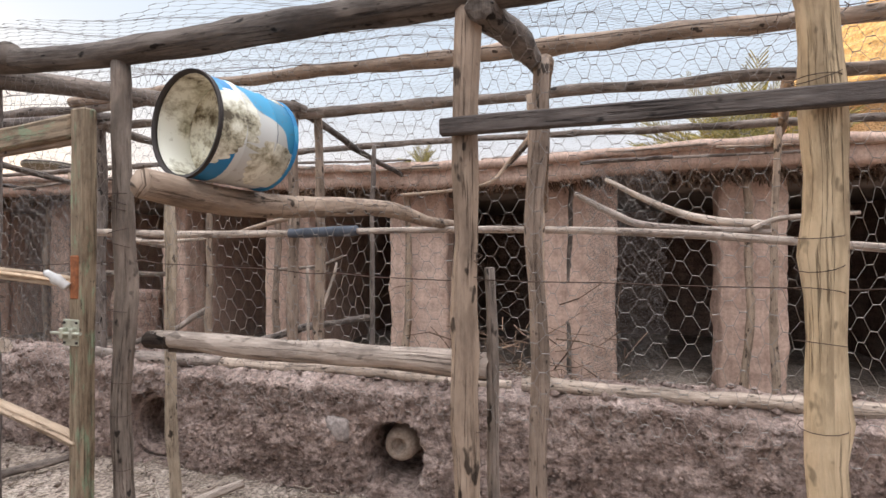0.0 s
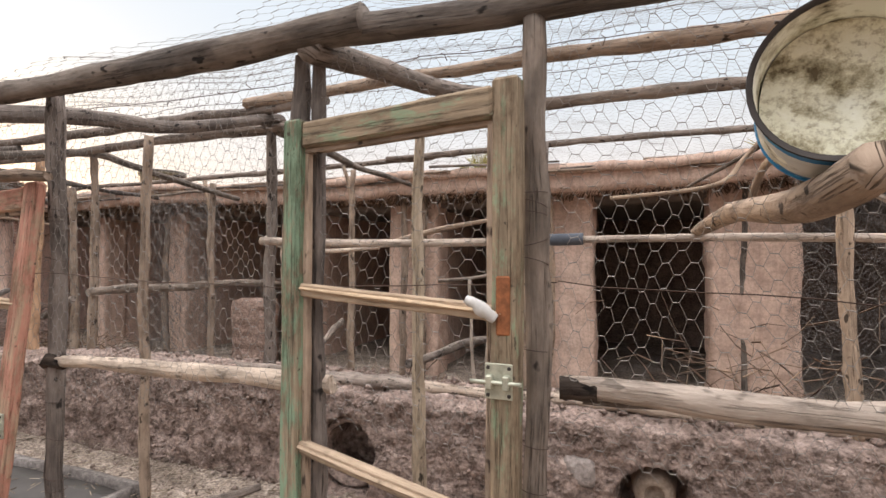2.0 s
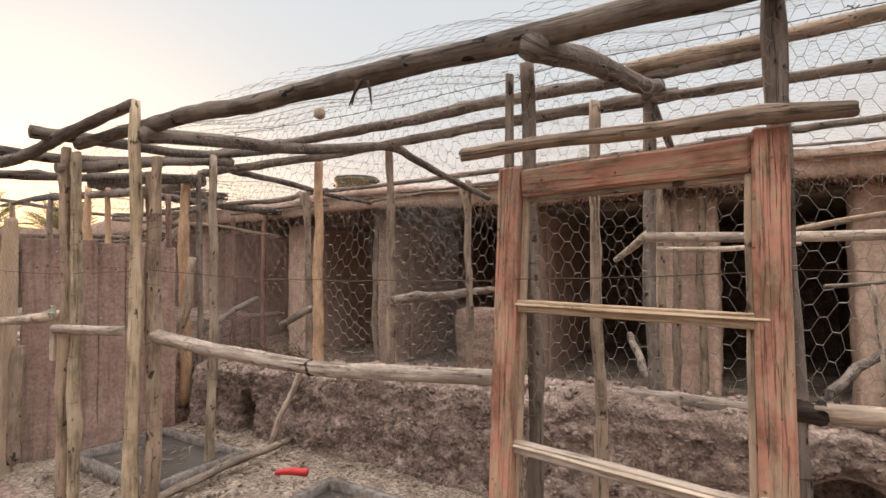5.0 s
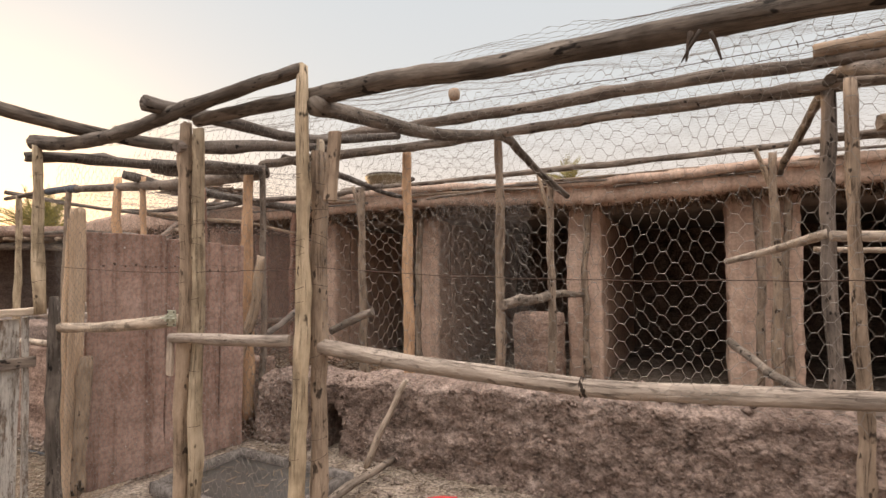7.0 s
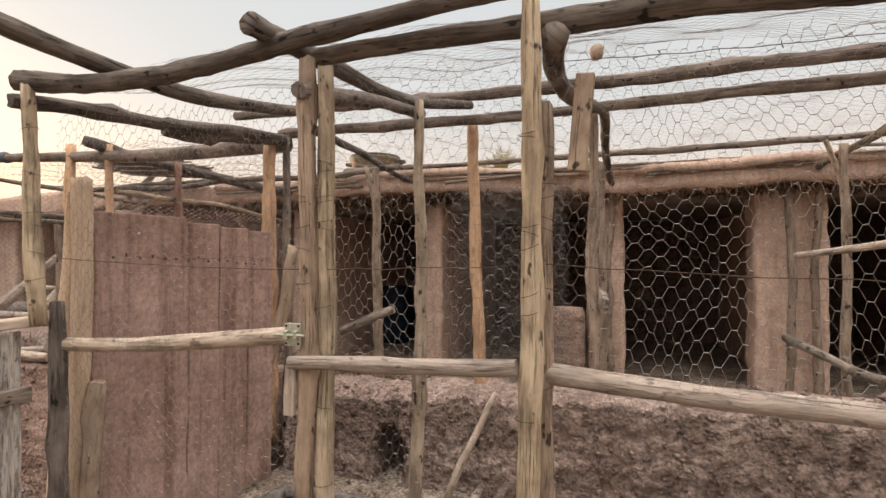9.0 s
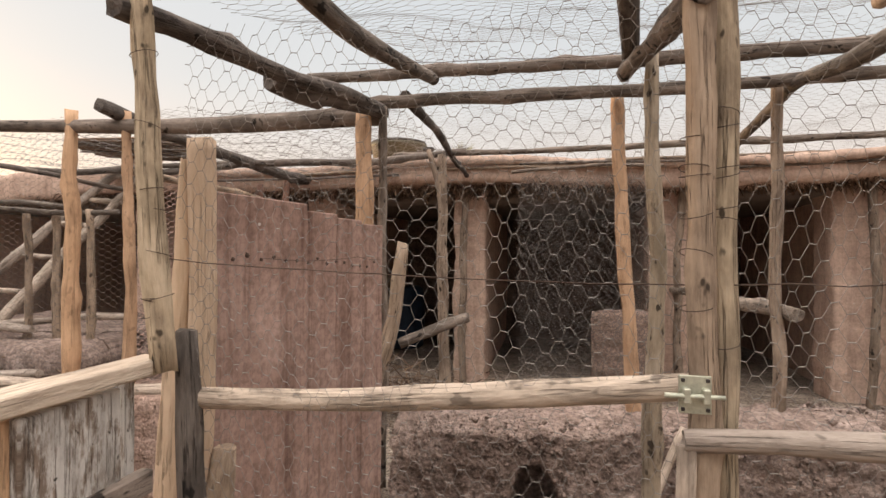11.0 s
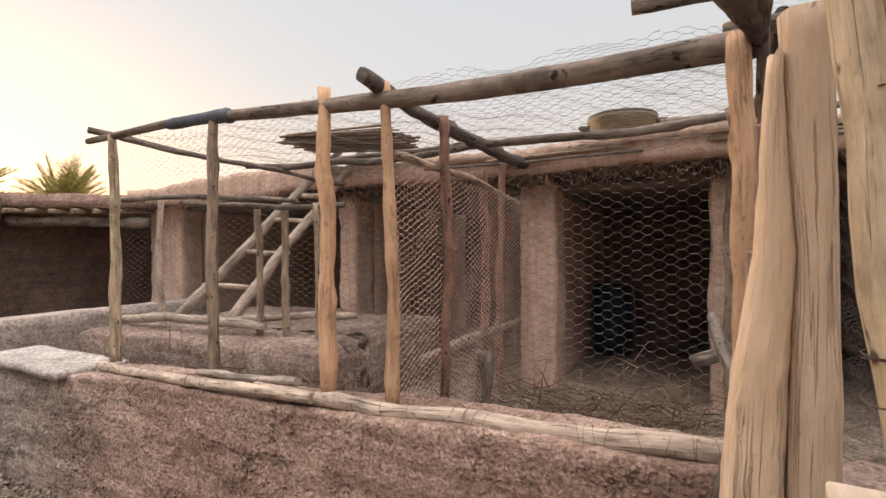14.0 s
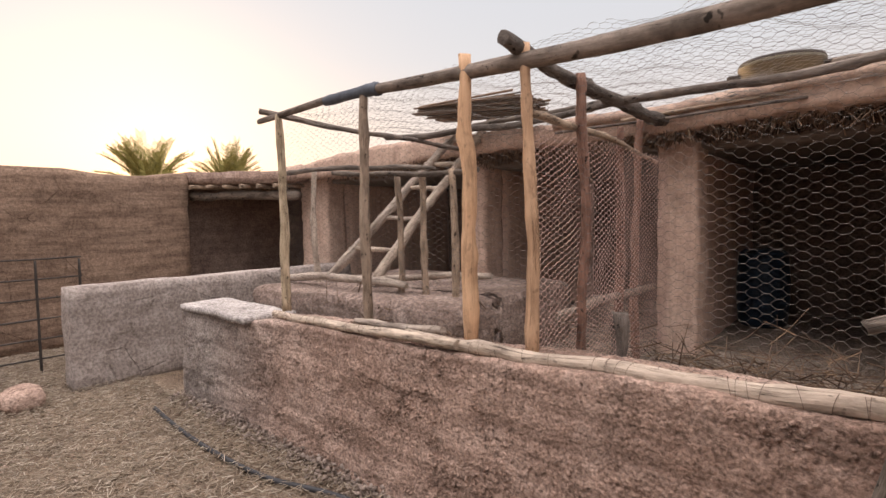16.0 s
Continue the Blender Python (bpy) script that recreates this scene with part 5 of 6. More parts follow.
# ---- sheep pen frame ----
SY = 2.4
sheep = thing("sheep_pen_fence", "pole frame with chicken wire on the parapet", "fence", at=(-8.4, SY, 0.85))
for x, top, r, mat, lean in ((-10.18, 2.38, 0.036, WOOD_YELLOW, -0.03), (-9.2, 2.37, 0.033, WOOD_TAN, 0.0), (-8.35, 2.42, 0.043, WOOD_ORANGE, -0.02), (-7.97, 2.4, 0.032, WOOD_ORANGE, -0.03)):
    pole("post", (x, SY, 0.86), (x + lean, SY, top), r, r * 0.85, mat, sheep, bend=0.008)
pole("post", (-8.03, 3.0, 0.36), (-8.0, 3.0, 2.38), 0.032, 0.027, WOOD_RED, sheep)
pole("post", (-8.2, 4.45, 0.36), (-8.17, 4.45, 2.36), 0.035, 0.03, WOOD_RED, sheep)
chain("top_beam", [(-10.5, SY, 2.37), (-9.5, SY, 2.39), (-8.9, SY, 2.36), (-8.3, SY, 2.33), (-7.4, SY, 2.29), (-6.5, SY, 2.3)], [0.022, 0.026, 0.033, 0.037, 0.045, 0.05], WOOD_GREY, sheep, sides=12, wob=0.1, seed=31)
chain("rag_wrap", [(-9.6, SY, 2.385), (-9.2, SY, 2.38), (-9.05, SY, 2.37)], [0.034, 0.038, 0.042], RAG, sheep, "dark rag wound round the beam", sides=9, wob=0.15, seed=7)
pole("brace", (-10.4, 2.35, 2.43), (-9.6, 4.1, 2.2), 0.025, 0.02, WOOD_GREY, sheep)
pole("cross_beam", (-8.02, 2.25, 2.39), (-8.0, 4.7, 2.33), 0.04, 0.045, WOOD_DARK, sheep)
pole("purlin", (-10.3, 3.6, 2.35), (-8.0, 3.62, 2.32), 0.025, 0.025, WOOD_DARK, sheep)
pole("purlin", (-10.0, 3.75, 2.32), (-8.0, 3.66, 2.34), 0.02, 0.02, WOOD_DARK, sheep)
pole("purlin", (-8.1, 3.62, 2.33), (-6.3, 3.65, 2.36), 0.026, 0.024, WOOD_GREY, sheep)
pole("rail", (-10.35, 3.0, 1.98), (-9.0, 3.35, 1.93), 0.022, 0.02, WOOD_DARK, sheep)
pole("rail", (-11.3, 3.1, 2.05), (-9.4, 3.3, 1.97), 0.022, 0.02, WOOD_DARK, sheep)
pole("rail", (-6.55, 2.3, 0.93), (-8.7, 2.25, 0.9), 0.038, 0.034, WOOD_PALE, sheep, bend=0.004)
pole("rail", (-8.3, 2.22, 0.91), (-10.2, 2.3, 0.85), 0.031, 0.026, WOOD_PALE, sheep, bend=0.006)
for k in range(9):
    wraps(sheep, (-6.75 - 0.4 * k, 2.295 - 0.01 * k, 0.928 - 0.008 * k), 0.04, 5, (1, 0, 0.03), 0.2, 90 + k)
pole("rail", (-8.5, SY - 0.06, 0.93), (-9.3, SY - 0.03, 0.89), 0.024, 0.022, WOOD_PALE, sheep)
hex_wire("wire_netting", (-10.2, SY + 0.04, 0.86), (1, 0, 0), (0, 0, 1), 3.7, 1.5, sheep, SHEEP_WIRE, seed=3, r=0.0006, cell=0.037, twist=0.5, slant=0.54, sag=0.006, uneven=0.45)
hex_wire("roof_netting", (-10.2, SY, 2.38), (1, 0, 0), (0, 1, 0.0), 3.75, 2.2, sheep, sag=0.03, seed=8, twist=0.48, slant=0.36)
hex_wire("partition_netting", (-8.02, 2.5, 0.5), (0, 1, 0), (0, 0, 1), 2.2, 1.55, sheep, PINK_WIRE, seed=6, cell=0.034, sag=0.015, r=0.0016, twist=0.5, slant=0.54, uneven=0.5)
pole("partition_rail", (-8.0, 2.45, 2.07), (-8.1, 4.6, 2.0), 0.02, 0.018, WOOD_TAN, sheep)
pole("partition_rail", (-8.1, 2.9, 0.96), (-8.14, 4.7, 0.95), 0.035, 0.03, WOOD_GREY, sheep)
pole("partition_stake", (-8.12, 3.9, 0.36), (-8.12, 3.9, 2.2), 0.034, 0.03, WOOD_RED, sheep)
bench_rail = thing("bench_fence", "row of short pole stakes on the mud bench", "fence", at=(-10, 3.3, 0.9))
for x in (-11.05, -9.84, -9.54, -9.23):
    pole("stake", (x + 0.02, 3.3, 0.85), (x, 3.3, 1.95 if x > -10.5 else 2.1), 0.03, 0.028, WOOD_TAN if x > -10.5 else WOOD_PALE, bench_rail)
pole("ground_rail", (-11.4, 3.1, 0.98), (-9.7, 3.25, 1.0), 0.035, 0.035, WOOD_PALE, bench_rail)
pole("ground_rail", (-10.1, 3.3, 1.02), (-9.0, 3.5, 1.1), 0.03, 0.025, WOOD_PALE, bench_rail)


def ladder():
    g = thing("ladder", "rough pole ladder leaning against the shed roof", "ladder", at=(-10.6, 3.4, 0.95))
    a0, a1 = Vector((-11.0, 3.4, 0.97)), Vector((-9.95, 4.75, 2.82))
    b0, b1 = Vector((-10.3, 3.4, 0.97)), Vector((-9.72, 4.75, 2.75))
    pole("rail", a0, a1, 0.05, 0.035, WOOD_PALE, g, bend=0.01)
    pole("rail", b0, b1, 0.05, 0.035, WOOD_PALE, g, bend=0.01)
    for f in (0.16, 0.34, 0.5, 0.64, 0.78):
        pole("rung", a0.lerp(a1, f) - Vector((0.07, 0, 0)), b0.lerp(b1, f) + Vector((0.05, 0, 0)), 0.024, 0.022, WOOD_PALE, g)
    return g


ladder()


def reed_mat():
    rnd = random.Random(12)
    g = thing("reed_bundle", "bundle of dry reeds lying on the roof poles", "reeds", at=(-9.7, 4.3, 2.56))
    s, e, r = [], [], []
    for k in range(170):
        y, z = rnd.uniform(-0.25, 0.25), rnd.uniform(0.05, 0.15)
        x = rnd.uniform(-0.12, 0.12)
        s.append((-0.58 + x, y, z + 0.02)), e.append((0.58 + x, y + rnd.uniform(-0.08, 0.08), z - 0.06 + rnd.uniform(-0.03, 0.03))), r.append(rnd.uniform(0.006, 0.013))
    v, f = tubes(np.array(s), np.array(e), np.array(r))
    place("reeds", array_mesh("reeds", v, f, BRUSH), g)
    return g


reed_mat()


def roof_pot():
    g = thing("cooking_pot", "large tarnished two-handled pot on the mud roof", "pot", at=(-7.33, 5.3, 2.43))
    bm = lathe([(0.24, 0.0), (0.27, 0.02), (0.285, 0.3), (0.31, 0.33), (0.31, 0.36), (0.3, 0.36), (0.27, 0.34), (0.26, 0.04), (0.0005, 0.03)], 36)
    part("body", bm, ENAMEL, g)
    part("lid", lathe([(0.31, 0.36), (0.3, 0.385), (0.15, 0.4), (0.0005, 0.405)], 36), IRON, g, "dark flat lid")
    for sx in (-1, 1):
        chain("handle", [(-7.33 + sx * 0.29, 5.24, 2.73), (-7.33 + sx * 0.37, 5.26, 2.74), (-7.33 + sx * 0.37, 5.34, 2.74), (-7.33 + sx * 0.29, 5.36, 2.73)], [0.018] * 4, IRON, g, seed=3)
    return g


roof_pot()
barrel = thing("plastic_barrel", "dark blue plastic barrel inside the shed", "barrel", at=(-7.62, 6.6, 0.36))
part("body", lathe([(0.2, 0), (0.23, 0.03), (0.25, 0.3), (0.25, 0.5), (0.23, 0.78), (0.18, 0.82), (0.0005, 0.82)], 28), BLUE_PLASTIC, barrel)


# ---- metal gate, hose ----
def metal_gate():
    g = thing("metal_gate", "thin rusty iron bar gate standing in the yard", "gate", at=(-13.3, 1.2, 0.0))
    for y in (0.4, 1.4, 1.78):
        pole("upright", (-13.3, y, -0.02), (-13.3, y, 1.2), 0.014, 0.014, IRON, g, bend=0, knots=0, sides=6)
    for z in (0.15, 0.36, 0.57, 0.78, 0.99, 1.2):
        pole("bar", (-13.3, 0.2, z), (-13.3, 1.8, z + 0.02), 0.009, 0.009, IRON, g, bend=0.002, knots=0, sides=6)
    return g


metal_gate()
chain("hose", [(-11.2, 1.76, 0.03), (-10.6, 1.72, 0.025), (-10.0, 1.71, 0.025), (-9.4, 1.76, 0.025), (-8.9, 1.9, 0.03), (-8.2, 1.98, 0.03)], [0.016] * 6, RUBBER, None, "black plastic hose lying on the straw-strewn ground", "hose", wob=0.0, seed=2)


# ---- palms and thatched hut ----
def palm(at, crown_z, spread, fronds, seed, label):
    rnd = random.Random(seed)
    g = thing("palm_tree", label, "palm", at=at)
    pole("trunk", (at[0], at[1], at[2]), (at[0], at[1], crown_z), 0.2, 0.16, PALM_TRUNK, g, bend=0.01)
    s, e, r = [], [], []
    top = Vector((0, 0, crown_z - at[2]))
    for k in range(fronds):
        a = rnd.uniform(0, 6.28)
        el = rnd.uniform(0.15, 1.35)
        d = Vector((math.cos(a) * math.cos(el), math.sin(a) * math.cos(el), math.sin(el)))
        length = spread * rnd.uniform(0.8, 1.15)
        prev = top.copy()
        n = 14
        for i in range(1, n + 1):
            f = i / n
            p = top + d * (length * f) + Vector((0, 0, -0.35 * length * f * f * math.cos(el)))
            s.append(prev), e.append(p), r.append(0.014 * (1 - 0.8 * f))
            along = (p - prev).normalized()
            side = along.cross(Vector((0, 0, 1))).normalized()
            for w in (-1, 1):
                for q in (0.0, 0.5):
                    o = prev.lerp(p, q)
                    leaf = (side * w + along * 0.9 + Vector((0, 0, rnd.uniform(0.1, 0.5)))).normalized()
                    s.append(o), e.append(o + leaf * (0.36 * length * (1 - 0.75 * abs(f - 0.35)) * rnd.uniform(0.45, 0.65))), r.append(0.007)
            prev = p
    v, f = tubes(np.array(s), np.array(e), np.array(r))
    place("crown", array_mesh("crown", v, f, PALM_LEAF), g)
    return g


palm((-22, 5.5, 0), 2.55, 1.6, 70, 1, "date palm rising behind the yard wall")
palm((-22, 7.75, 0), 2.55, 1.55, 70, 2, "date palm rising behind the yard wall")
palm((-12.5, 37.5, 0), 7.9, 2.2, 40, 3, "distant date palm beyond the roof")
palm((2.3, 9.0, 0), 2.6, 1.9, 90, 4, "yellow-green palm behind the shed roof")


def thatched_hut():
    g = thing("thatched_hut", "round tan hut with a golden straw cone roof", "hut", at=(5.5, 11.0, 0))
    part("wall", lathe([(2.1, 0), (2.1, 4.3)], 40), PLASTER_TAN, g, "tan daubed wall")
    prof = []
    for k in range(9):
        prof += [(2.5 - 0.26 * k, 4.12 + 0.27 * k), (2.34 - 0.26 * k, 4.27 + 0.27 * k), (2.28 - 0.26 * k, 4.27 + 0.27 * k)]
    part("thatch", lathe([(2.3, 4.1)] + prof + [(0.02, 6.75)], 48), THATCH, g, "layered golden straw thatch")
    return g


thatched_hut()

# ---- loose things in the poultry pen ----
def nest_pot():
    g = thing("clay_jar", "round clay jar set sideways in the daubed ledge", "jar", at=(-0.9, 2.36, 0.62))
    bm = lathe([(0.04, -0.02), (0.05, -0.022), (0.075, -0.01), (0.085, 0.02), (0.1, 0.2), (0.1, 0.3), (0.0005, 0.3), (0.0005, 0.03), (0.035, 0.02), (0.04, -0.02)], 26)
    bmesh.ops.delete(bm, geom=[f for f in bm.faces if len(f.verts) > 4], context="FACES_ONLY")
    part("body", bm, CLAY, g, "", look((0, 0, 0), (0, -1, 0)))
    return g


CLAY = earth("baked_clay", (0.3, 0.22, 0.17), (0.42, 0.33, 0.26), (0.52, 0.43, 0.36), 0.0, 6.0, 0.3, 60.0, 0.05, 0.3)
nest_pot()
hoop = thing("nest_drum", "old round drum let into the daubed ledge", "drum", at=(-2.36, 2.33, 0.6))
bm = lathe([(0.15, 0), (0.17, -0.02), (0.185, 0.0), (0.18, 0.04), (0.165, 0.05), (0.155, 0.25), (0.15, 0.25), (0.145, 0.04), (0.15, 0)], 34)
bmesh.ops.delete(bm, geom=[f for f in bm.faces if len(f.verts) > 4], context="FACES_ONLY")
part("rim", bm, DUNG_EARTH, hoop, "mud-caked rim", look((0, 0, 0), (0, -1, 0)))


DARK_CEMENT = earth("dark_cement", (0.1, 0.086, 0.078), (0.17, 0.15, 0.138), (0.26, 0.235, 0.22), 0.05, 1.8, 0.6, 36.0, 0.3, 0.4)
# darkened cement: the shade inside a deeper trough, put into the colour
TROUGH_SHADE = plain("shade_dark_cement", (0.075, 0.068, 0.062), 0.35, 0.0, 0.4, 6.0)


def trough(x0, x1, y0, y1, label):
    """A cement basin: four walls and a floor."""
    g = thing("water_trough", label, "trough", at=((x0 + x1) / 2, (y0 + y1) / 2, 0.38))
    w, top = 0.05, 0.47
    earth_block("side", (x0, y0, 0.36), (x1, y0 + w, top), DARK_CEMENT, 0.06, 0.006, 0.015, parent=g)
    earth_block("side", (x0, y1 - w, 0.36), (x1, y1, top), DARK_CEMENT, 0.06, 0.006, 0.015, parent=g)
    earth_block("end", (x0, y0 + w, 0.36), (x0 + w, y1 - w, top), DARK_CEMENT, 0.06, 0.006, 0.015, parent=g)
    earth_block("end", (x1 - w, y0 + w, 0.36), (x1, y1 - w, top), DARK_CEMENT, 0.06, 0.006, 0.015, parent=g)
    earth_block("bottom", (x0 + w, y0 + w, 0.38), (x1 - w, y1 - w, 0.43), TROUGH_SHADE, 0.1, 0.006, 0.01, parent=g, label="trough bottom with the shade of a deep basin in its colour")
    return g


trough(-6.2, -5.32, 1.35, 1.95, "low grey cement water trough on the pen floor")
trough(-4.62, -3.3, 1.35, 1.9, "low grey cement water trough on the pen floor")


def stick(a, b, r0, r1, mat, label, bend=0.02):
    return pole("stick", a, b, r0, r1, mat, None, label, "stick", bend=bend)


stick((-5.22, 1.3, 0.44), (-5.24, 2.2, 0.46), 0.026, 0.022, WOOD_GREY, "grey pole lying on the pen floor")
stick((-5.4, 2.16, 0.4), (-5.17, 2.24, 0.92), 0.02, 0.018, WOOD_PALE, "pale stick leaning against the daubed ledge")
stick((-6.62, 2.12, 0.5), (-6.34, 2.22, 1.66), 0.034, 0.03, WOOD_TAN, "brown crooked stick leaning on the partition", 0.04)
stick((-1.95, 1.5, 0.43), (-1.62, 2.1, 0.45), 0.024, 0.02, WOOD_PALE, "pale pole lying on the pen floor")
stick((-3.15, 1.5, 0.43), (-2.75, 2.1, 0.45), 0.024, 0.02, WOOD_GREY, "grey pole lying on the pen floor")
stick((-6.83, 2.06, 0.0), (-6.54, 1.9, 1.42), 0.034, 0.03, WOOD_DARK, "dark stake leaning at the parapet end")
stick((-4.66, 2.5, 1.355), (-4.66, 4.79, 1.31), 0.033, 0.03, WOOD_GREY, "grey rail tied between post and pillar")
stick((-6.63, 3.05, 1.29), (-6.54, 2.45, 1.07), 0.025, 0.023, WOOD_GREY, "short grey log propped between pillar and post")
stick((-6.72, 3.42, 0.99), (-6.24, 3.4, 1.19), 0.038, 0.034, WOOD_GREY, "short grey log tied to the forked post")
stick((-3.45, 3.95, 1.03), (-3.1, 2.78, 0.925), 0.028, 0.022, WOOD_GREY, "grey branch propped between pillar and ledge", 0.03)
stick((-1.9, 3.2, 0.42), (-1.8, 3.4, 1.5), 0.014, 0.01, WOOD_PALE, "thin forked stick standing in the yard", 0.05)
stick((-2.05, 3.5, 0.42), (-2.08, 3.45, 1.45), 0.013, 0.01, WOOD_PALE, "thin pale stick standing in the yard", 0.05)
stick((-6.56, 1.2, 0.4), (-6.5, 1.2, 1.12), 0.036, 0.03, WOOD_TAN, "short tan stake against the partition")
stick((-8.0, 3.6, 0.34), (-8.0, 3.6, 0.9), 0.06, 0.055, WOOD_GREY, "short grey stump in the sheep pen")
stick((-2.35, 3.0, 0.92), (-1.9, 4.2, 0.98), 0.03, 0.024, WOOD_GREY, "grey log lying in the shed yard")
chain("branch", [(-0.06, 2.62, 1.88), (0.11, 2.6, 1.78), (0.3, 2.6, 1.71), (0.8, 2.6, 1.68)], [0.012, 0.018, 0.018, 0.014], WOOD_PALE, None, "bent pale branch lying on the perch", "branch", seed=51)
chain("branch", [(0.72, 2.58, 1.69), (0.85, 2.6, 1.74), (1.15, 2.62, 1.76)], [0.014, 0.013, 0.008], WOOD_PALE, None, "forked pale branch on the perch", "branch", seed=52)
chain("branch", [(-0.3, 3.0, 2.3), (-0.45, 3.0, 2.12), (-0.6, 2.95, 1.98), (-1.1, 2.9, 1.93)], [0.014, 0.013, 0.012, 0.01], WOOD_TAN, None, "curved thin branch hung as perch", "branch", seed=53)
chain("red_scoop", [(-4.72, 1.62, 0.56), (-4.66, 1.66, 0.565), (-4.58, 1.7, 0.56)], [0.012, 0.018, 0.02], RED_PLASTIC, None, "red plastic handle lying on the trough", "scoop", seed=54)
earth_block("net_stone", (-4.7, 1.86, 2.4), (-4.65, 1.92, 2.46), CLAY, 0.02, 0.006, 0.02, label="small clod caught on the roof netting", category="clod")


for x, y, wide, seed in ((-5.95, 3.95, 1.0, 21), (0.0, 3.95, 0.55, 23)):
    net = thing("hung_netting", "crumpled rusty netting hung across the shed opening", "netting", at=(x, y, 0.5))
    for k in range(3):
        hex_wire("net_layer", (x, y + 0.04 * k, 0.5), (1, 0, 0), (0, 0, 1), wide, 1.75, net, SHEEP_WIRE, cell=0.042, r=0.0008, sag=0.07, seed=seed + 5 * k, crumple=0.03)
    pole("hanging_rod", (x - 0.05, y + 0.02, 2.25), (x + wide + 0.05, y + 0.02, 2.27), 0.014, 0.012, WOOD_GREY, net)
earth_block("field_stone", (-12.4, 0.92, -0.03), (-12.0, 1.2, 0.17), WALL_EARTH, 0.03, 0.02, 0.09, label="rounded pinkish stone on the yard ground", category="stone")


# ---- loose clods, straw and litter ----
def lumps(name, count, put, small, large, material, label, category, seed):
    """Many small angular lumps in one mesh."""
    rnd = random.Random(seed)
    base = np.array([(1, 0, 0), (-1, 0, 0), (0, 1, 0), (0, -1, 0), (0, 0, 1), (0, 0, -1)], float)
    tri = np.array([(0, 2, 4), (2, 1, 4), (1, 3, 4), (3, 0, 4), (2, 0, 5), (1, 2, 5), (3, 1, 5), (0, 3, 5)])
    v, f = [], []
    for k in range(count):
        p = put(rnd)
        r = small + (large - small) * rnd.random() ** 3
        v.append(np.array(p) + base * r * np.array([[rnd.uniform(0.6, 1.3), rnd.uniform(0.6, 1.3), rnd.uniform(0.5, 1.0)]]) + np.array([[rnd.uniform(-0.3, 0.3) * r for _ in range(3)] for _ in range(6)]))
        f.append(tri + 6 * k)
    return place(name, array_mesh(name, np.concatenate(v), np.concatenate(f), material), None, None, label, category, "", "stuff")


def on_ledge_face(rnd):
    x, z = rnd.uniform(-6.3, 1.6), 0.4 + 0.5 * rnd.random()
    while any(abs(x - c) < w * 1.1 and z < t + 0.02 for c, w, b, t in HOLES):
        x = rnd.uniform(-6.3, 1.6)
    p = Vector((x, 2.28 - 0.05 * (1 - (z - 0.38) / 0.54), z))
    return p + 0.022 * noise.noise_vector(p * 3.1) + 0.018 * noise.noise_vector(p * 9.0)


lumps("ledge_clods", 12000, on_ledge_face, 0.003, 0.016, DUNG_EARTH, "dry clods and dung sticking to the daubed ledge", "clods", 61)
lumps("ledge_top_clods", 1500, lambda r: (r.uniform(-4.6, 1.8), r.uniform(2.32, 2.7), 0.93 + r.uniform(0, 0.02)), 0.005, 0.03, DUNG_EARTH, "dry clods and dung lying on the ledge", "clods", 62)
lumps("floor_litter", 2600, lambda r: (r.uniform(-6.3, 0.5), r.uniform(1.1, 2.26), 0.415), 0.004, 0.02, CLOD, "dry dung and pebbles on the pen floor", "litter", 63)


def tangle(name, count, at, spread, long, material, label, seed):
    """A heap of dry twigs."""
    rnd = random.Random(seed)
    s, e, r = [], [], []
    for _ in range(count):
        p = Vector((at[0] + rnd.gauss(0, spread[0]), at[1] + rnd.gauss(0, spread[1]), at[2] + abs(rnd.gauss(0, spread[2]))))
        d = Vector((rnd.uniform(-1, 1), rnd.uniform(-1, 1), rnd.uniform(-0.35, 0.5))).normalized() * rnd.uniform(0.4, 1) * long
        q = p + d * 0.5 + Vector((0, 0, rnd.uniform(-0.03, 0.04)))
        s += [p, q]
        e += [q, p + d]
        w = rnd.uniform(0.0025, 0.006)
        r += [w, w * 0.6]
    v, f = tubes(np.array(s), np.array(e), np.array(r))
    return place(name, array_mesh(name, v, f, material), None, None, label, "twigs", "", "stuff")


tangle("brush_heap", 420, (-7.2, 3.9, 0.38), (0.45, 0.25, 0.14), 0.4, BRUSH, "heap of dry thorn twigs in the sheep pen", 81)
tangle("brush_heap", 160, (-2.4, 3.3, 0.42), (0.5, 0.3, 0.15), 0.45, BRUSH, "heap of dry twigs in the shed yard", 82)
tangle("brush_heap", 160, (-0.4, 3.2, 0.5), (0.3, 0.25, 0.35), 0.4, BRUSH, "grey dry branches heaped in the shed yard", 83)
# added dark pole, standing in for the dark crack line down this pillar
pole("pillar_stake", (-0.16, 4.78, 0.38), (-0.14, 4.78, 2.2), 0.022, 0.02, WOOD_DARK, None, "thin dark pole added for the dark crack down the mud pillar", "pole", "poles against the shed pillars")
tangle("brush_heap", 260, (-9.7, 2.9, 0.5), (0.5, 0.1, 0.16), 0.3, BRUSH, "dry twigs heaped along the foot of the mud bench", 84)
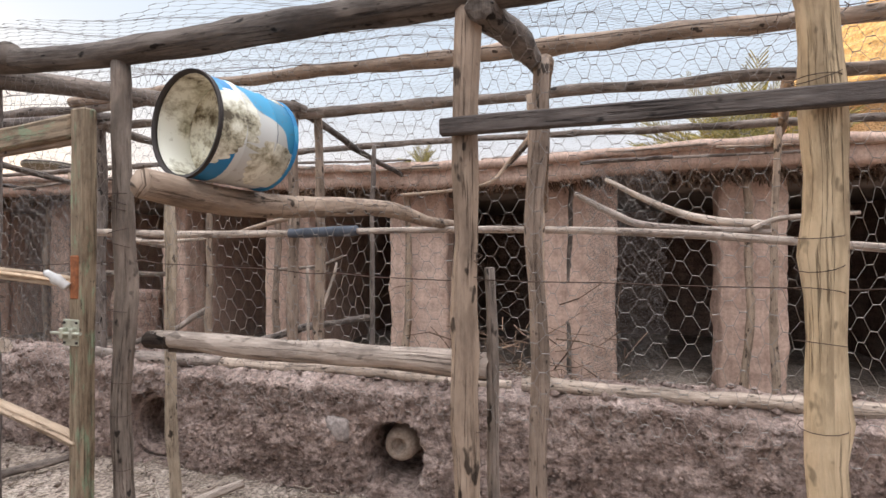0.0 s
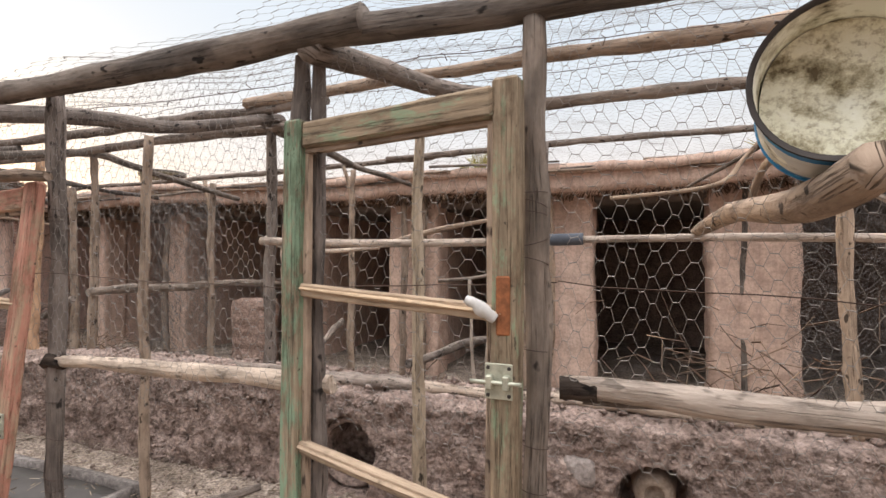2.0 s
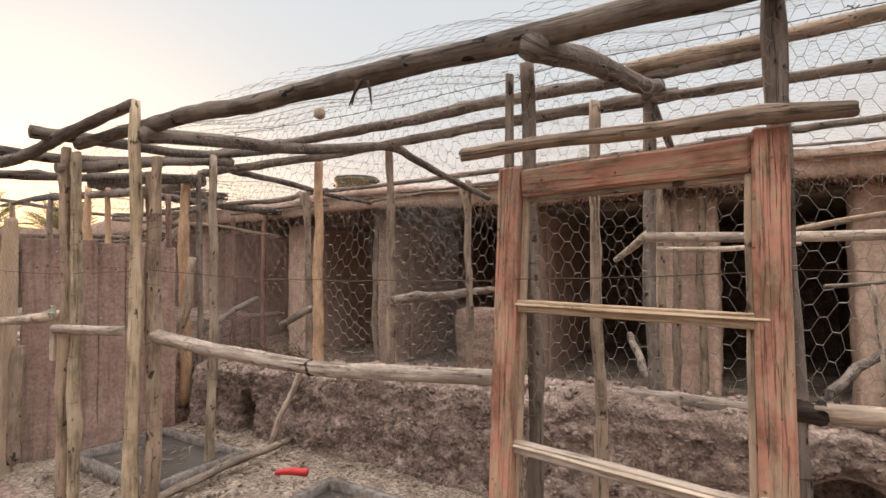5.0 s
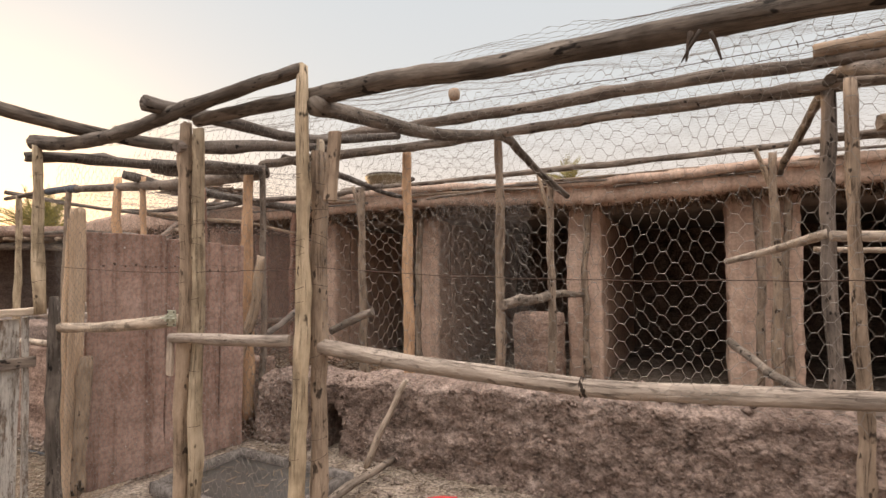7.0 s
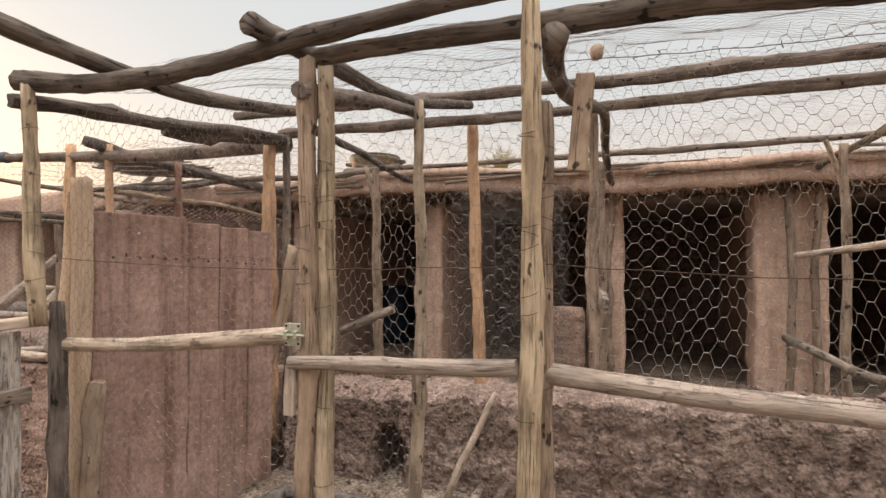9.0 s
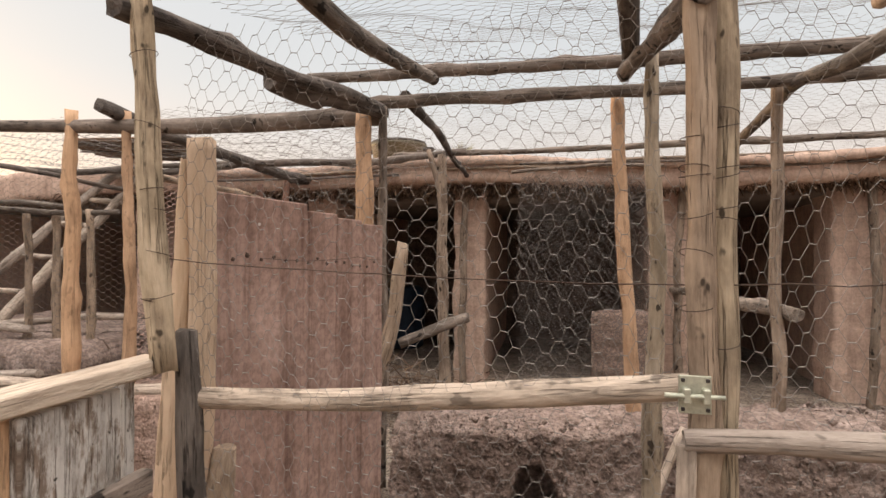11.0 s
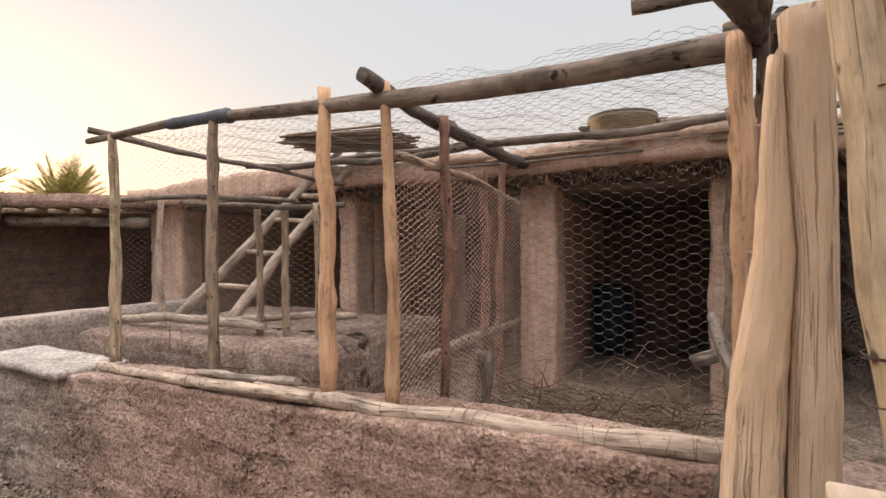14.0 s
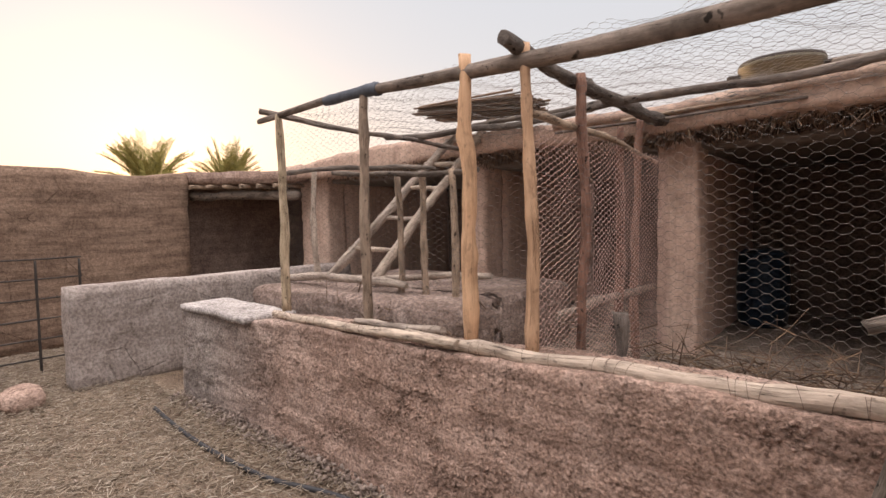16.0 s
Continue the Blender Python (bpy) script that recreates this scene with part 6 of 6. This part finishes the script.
for k, x in enumerate((-1.75, -3.22, -3.0, -4.62, 1.25, -6.5)):
    pole("pillar_stake", (x, 4.7, 0.38), (x + 0.02, 4.7, 2.2), 0.035, 0.03, WOOD_TAN, None, "stripped pole standing against the mud pillar", "pole", "poles against the shed pillars")


def on_parapet(rnd):
    x, z = rnd.uniform(-11.4, -6.6), rnd.random() ** 1.2
    h = 0.9 * (0.86 + 0.16 * (x + 11.47) / 4.9)
    return (x, 2.203 - parapet_lean(x, z) + 0.01 * noise.noise(Vector((x * 2.3, 0, z * 2))), z * h * 0.96)


lumps("parapet_gravel", 17000, on_parapet, 0.003, 0.017, PARAPET_EARTH, "pebbles standing out of the rammed earth face", "gravel", 64)
lumps("parapet_foot", 2600, lambda r: (r.uniform(-11.45, -6.6), 2.09 - 0.16 * r.random() ** 2, 0.005 + 0.06 * r.random() ** 3), 0.005, 0.026, CLOD, "crumbled earth along the foot of the parapet", "rubble", 66)
lumps("yard_stones", 500, lambda r: (r.uniform(-14.3, -6.8), r.uniform(-1.0, 2.0), 0.01), 0.006, 0.035, PEBBLE, "small stones on the yard ground", "stones", 65)


def straw(name, count, x0, x1, y0, y1, z, seed, label):
    rnd = random.Random(seed)
    s, e, r = [], [], []
    for _ in range(count):
        x, y, a, l = rnd.uniform(x0, x1), rnd.uniform(y0, y1), rnd.uniform(0, 6.28), rnd.uniform(0.02, 0.08)
        zz = z + rnd.uniform(0.0, 0.03)
        s.append((x, y, zz)), e.append((x + l * math.cos(a), y + l * math.sin(a), zz + rnd.uniform(-0.012, 0.018))), r.append(rnd.uniform(0.0015, 0.0035))
    v, f = tubes(np.array(s), np.array(e), np.array(r))
    return place(name, array_mesh(name, v, f, STRAW), None, None, label, "straw", "", "stuff")


straw("yard_straw", 40000, -14.4, -7.5, -0.8, 2.03, 0.012, 71, "thick litter of chopped straw on the yard")
straw("pen_straw", 2500, -6.3, 1.0, 1.1, 2.25, 0.41, 72, "bits of straw on the pen floor")
straw("sheep_straw", 5000, -11.0, -6.6, 2.6, 4.7, 0.37, 73, "straw litter on the sheep pen floor")
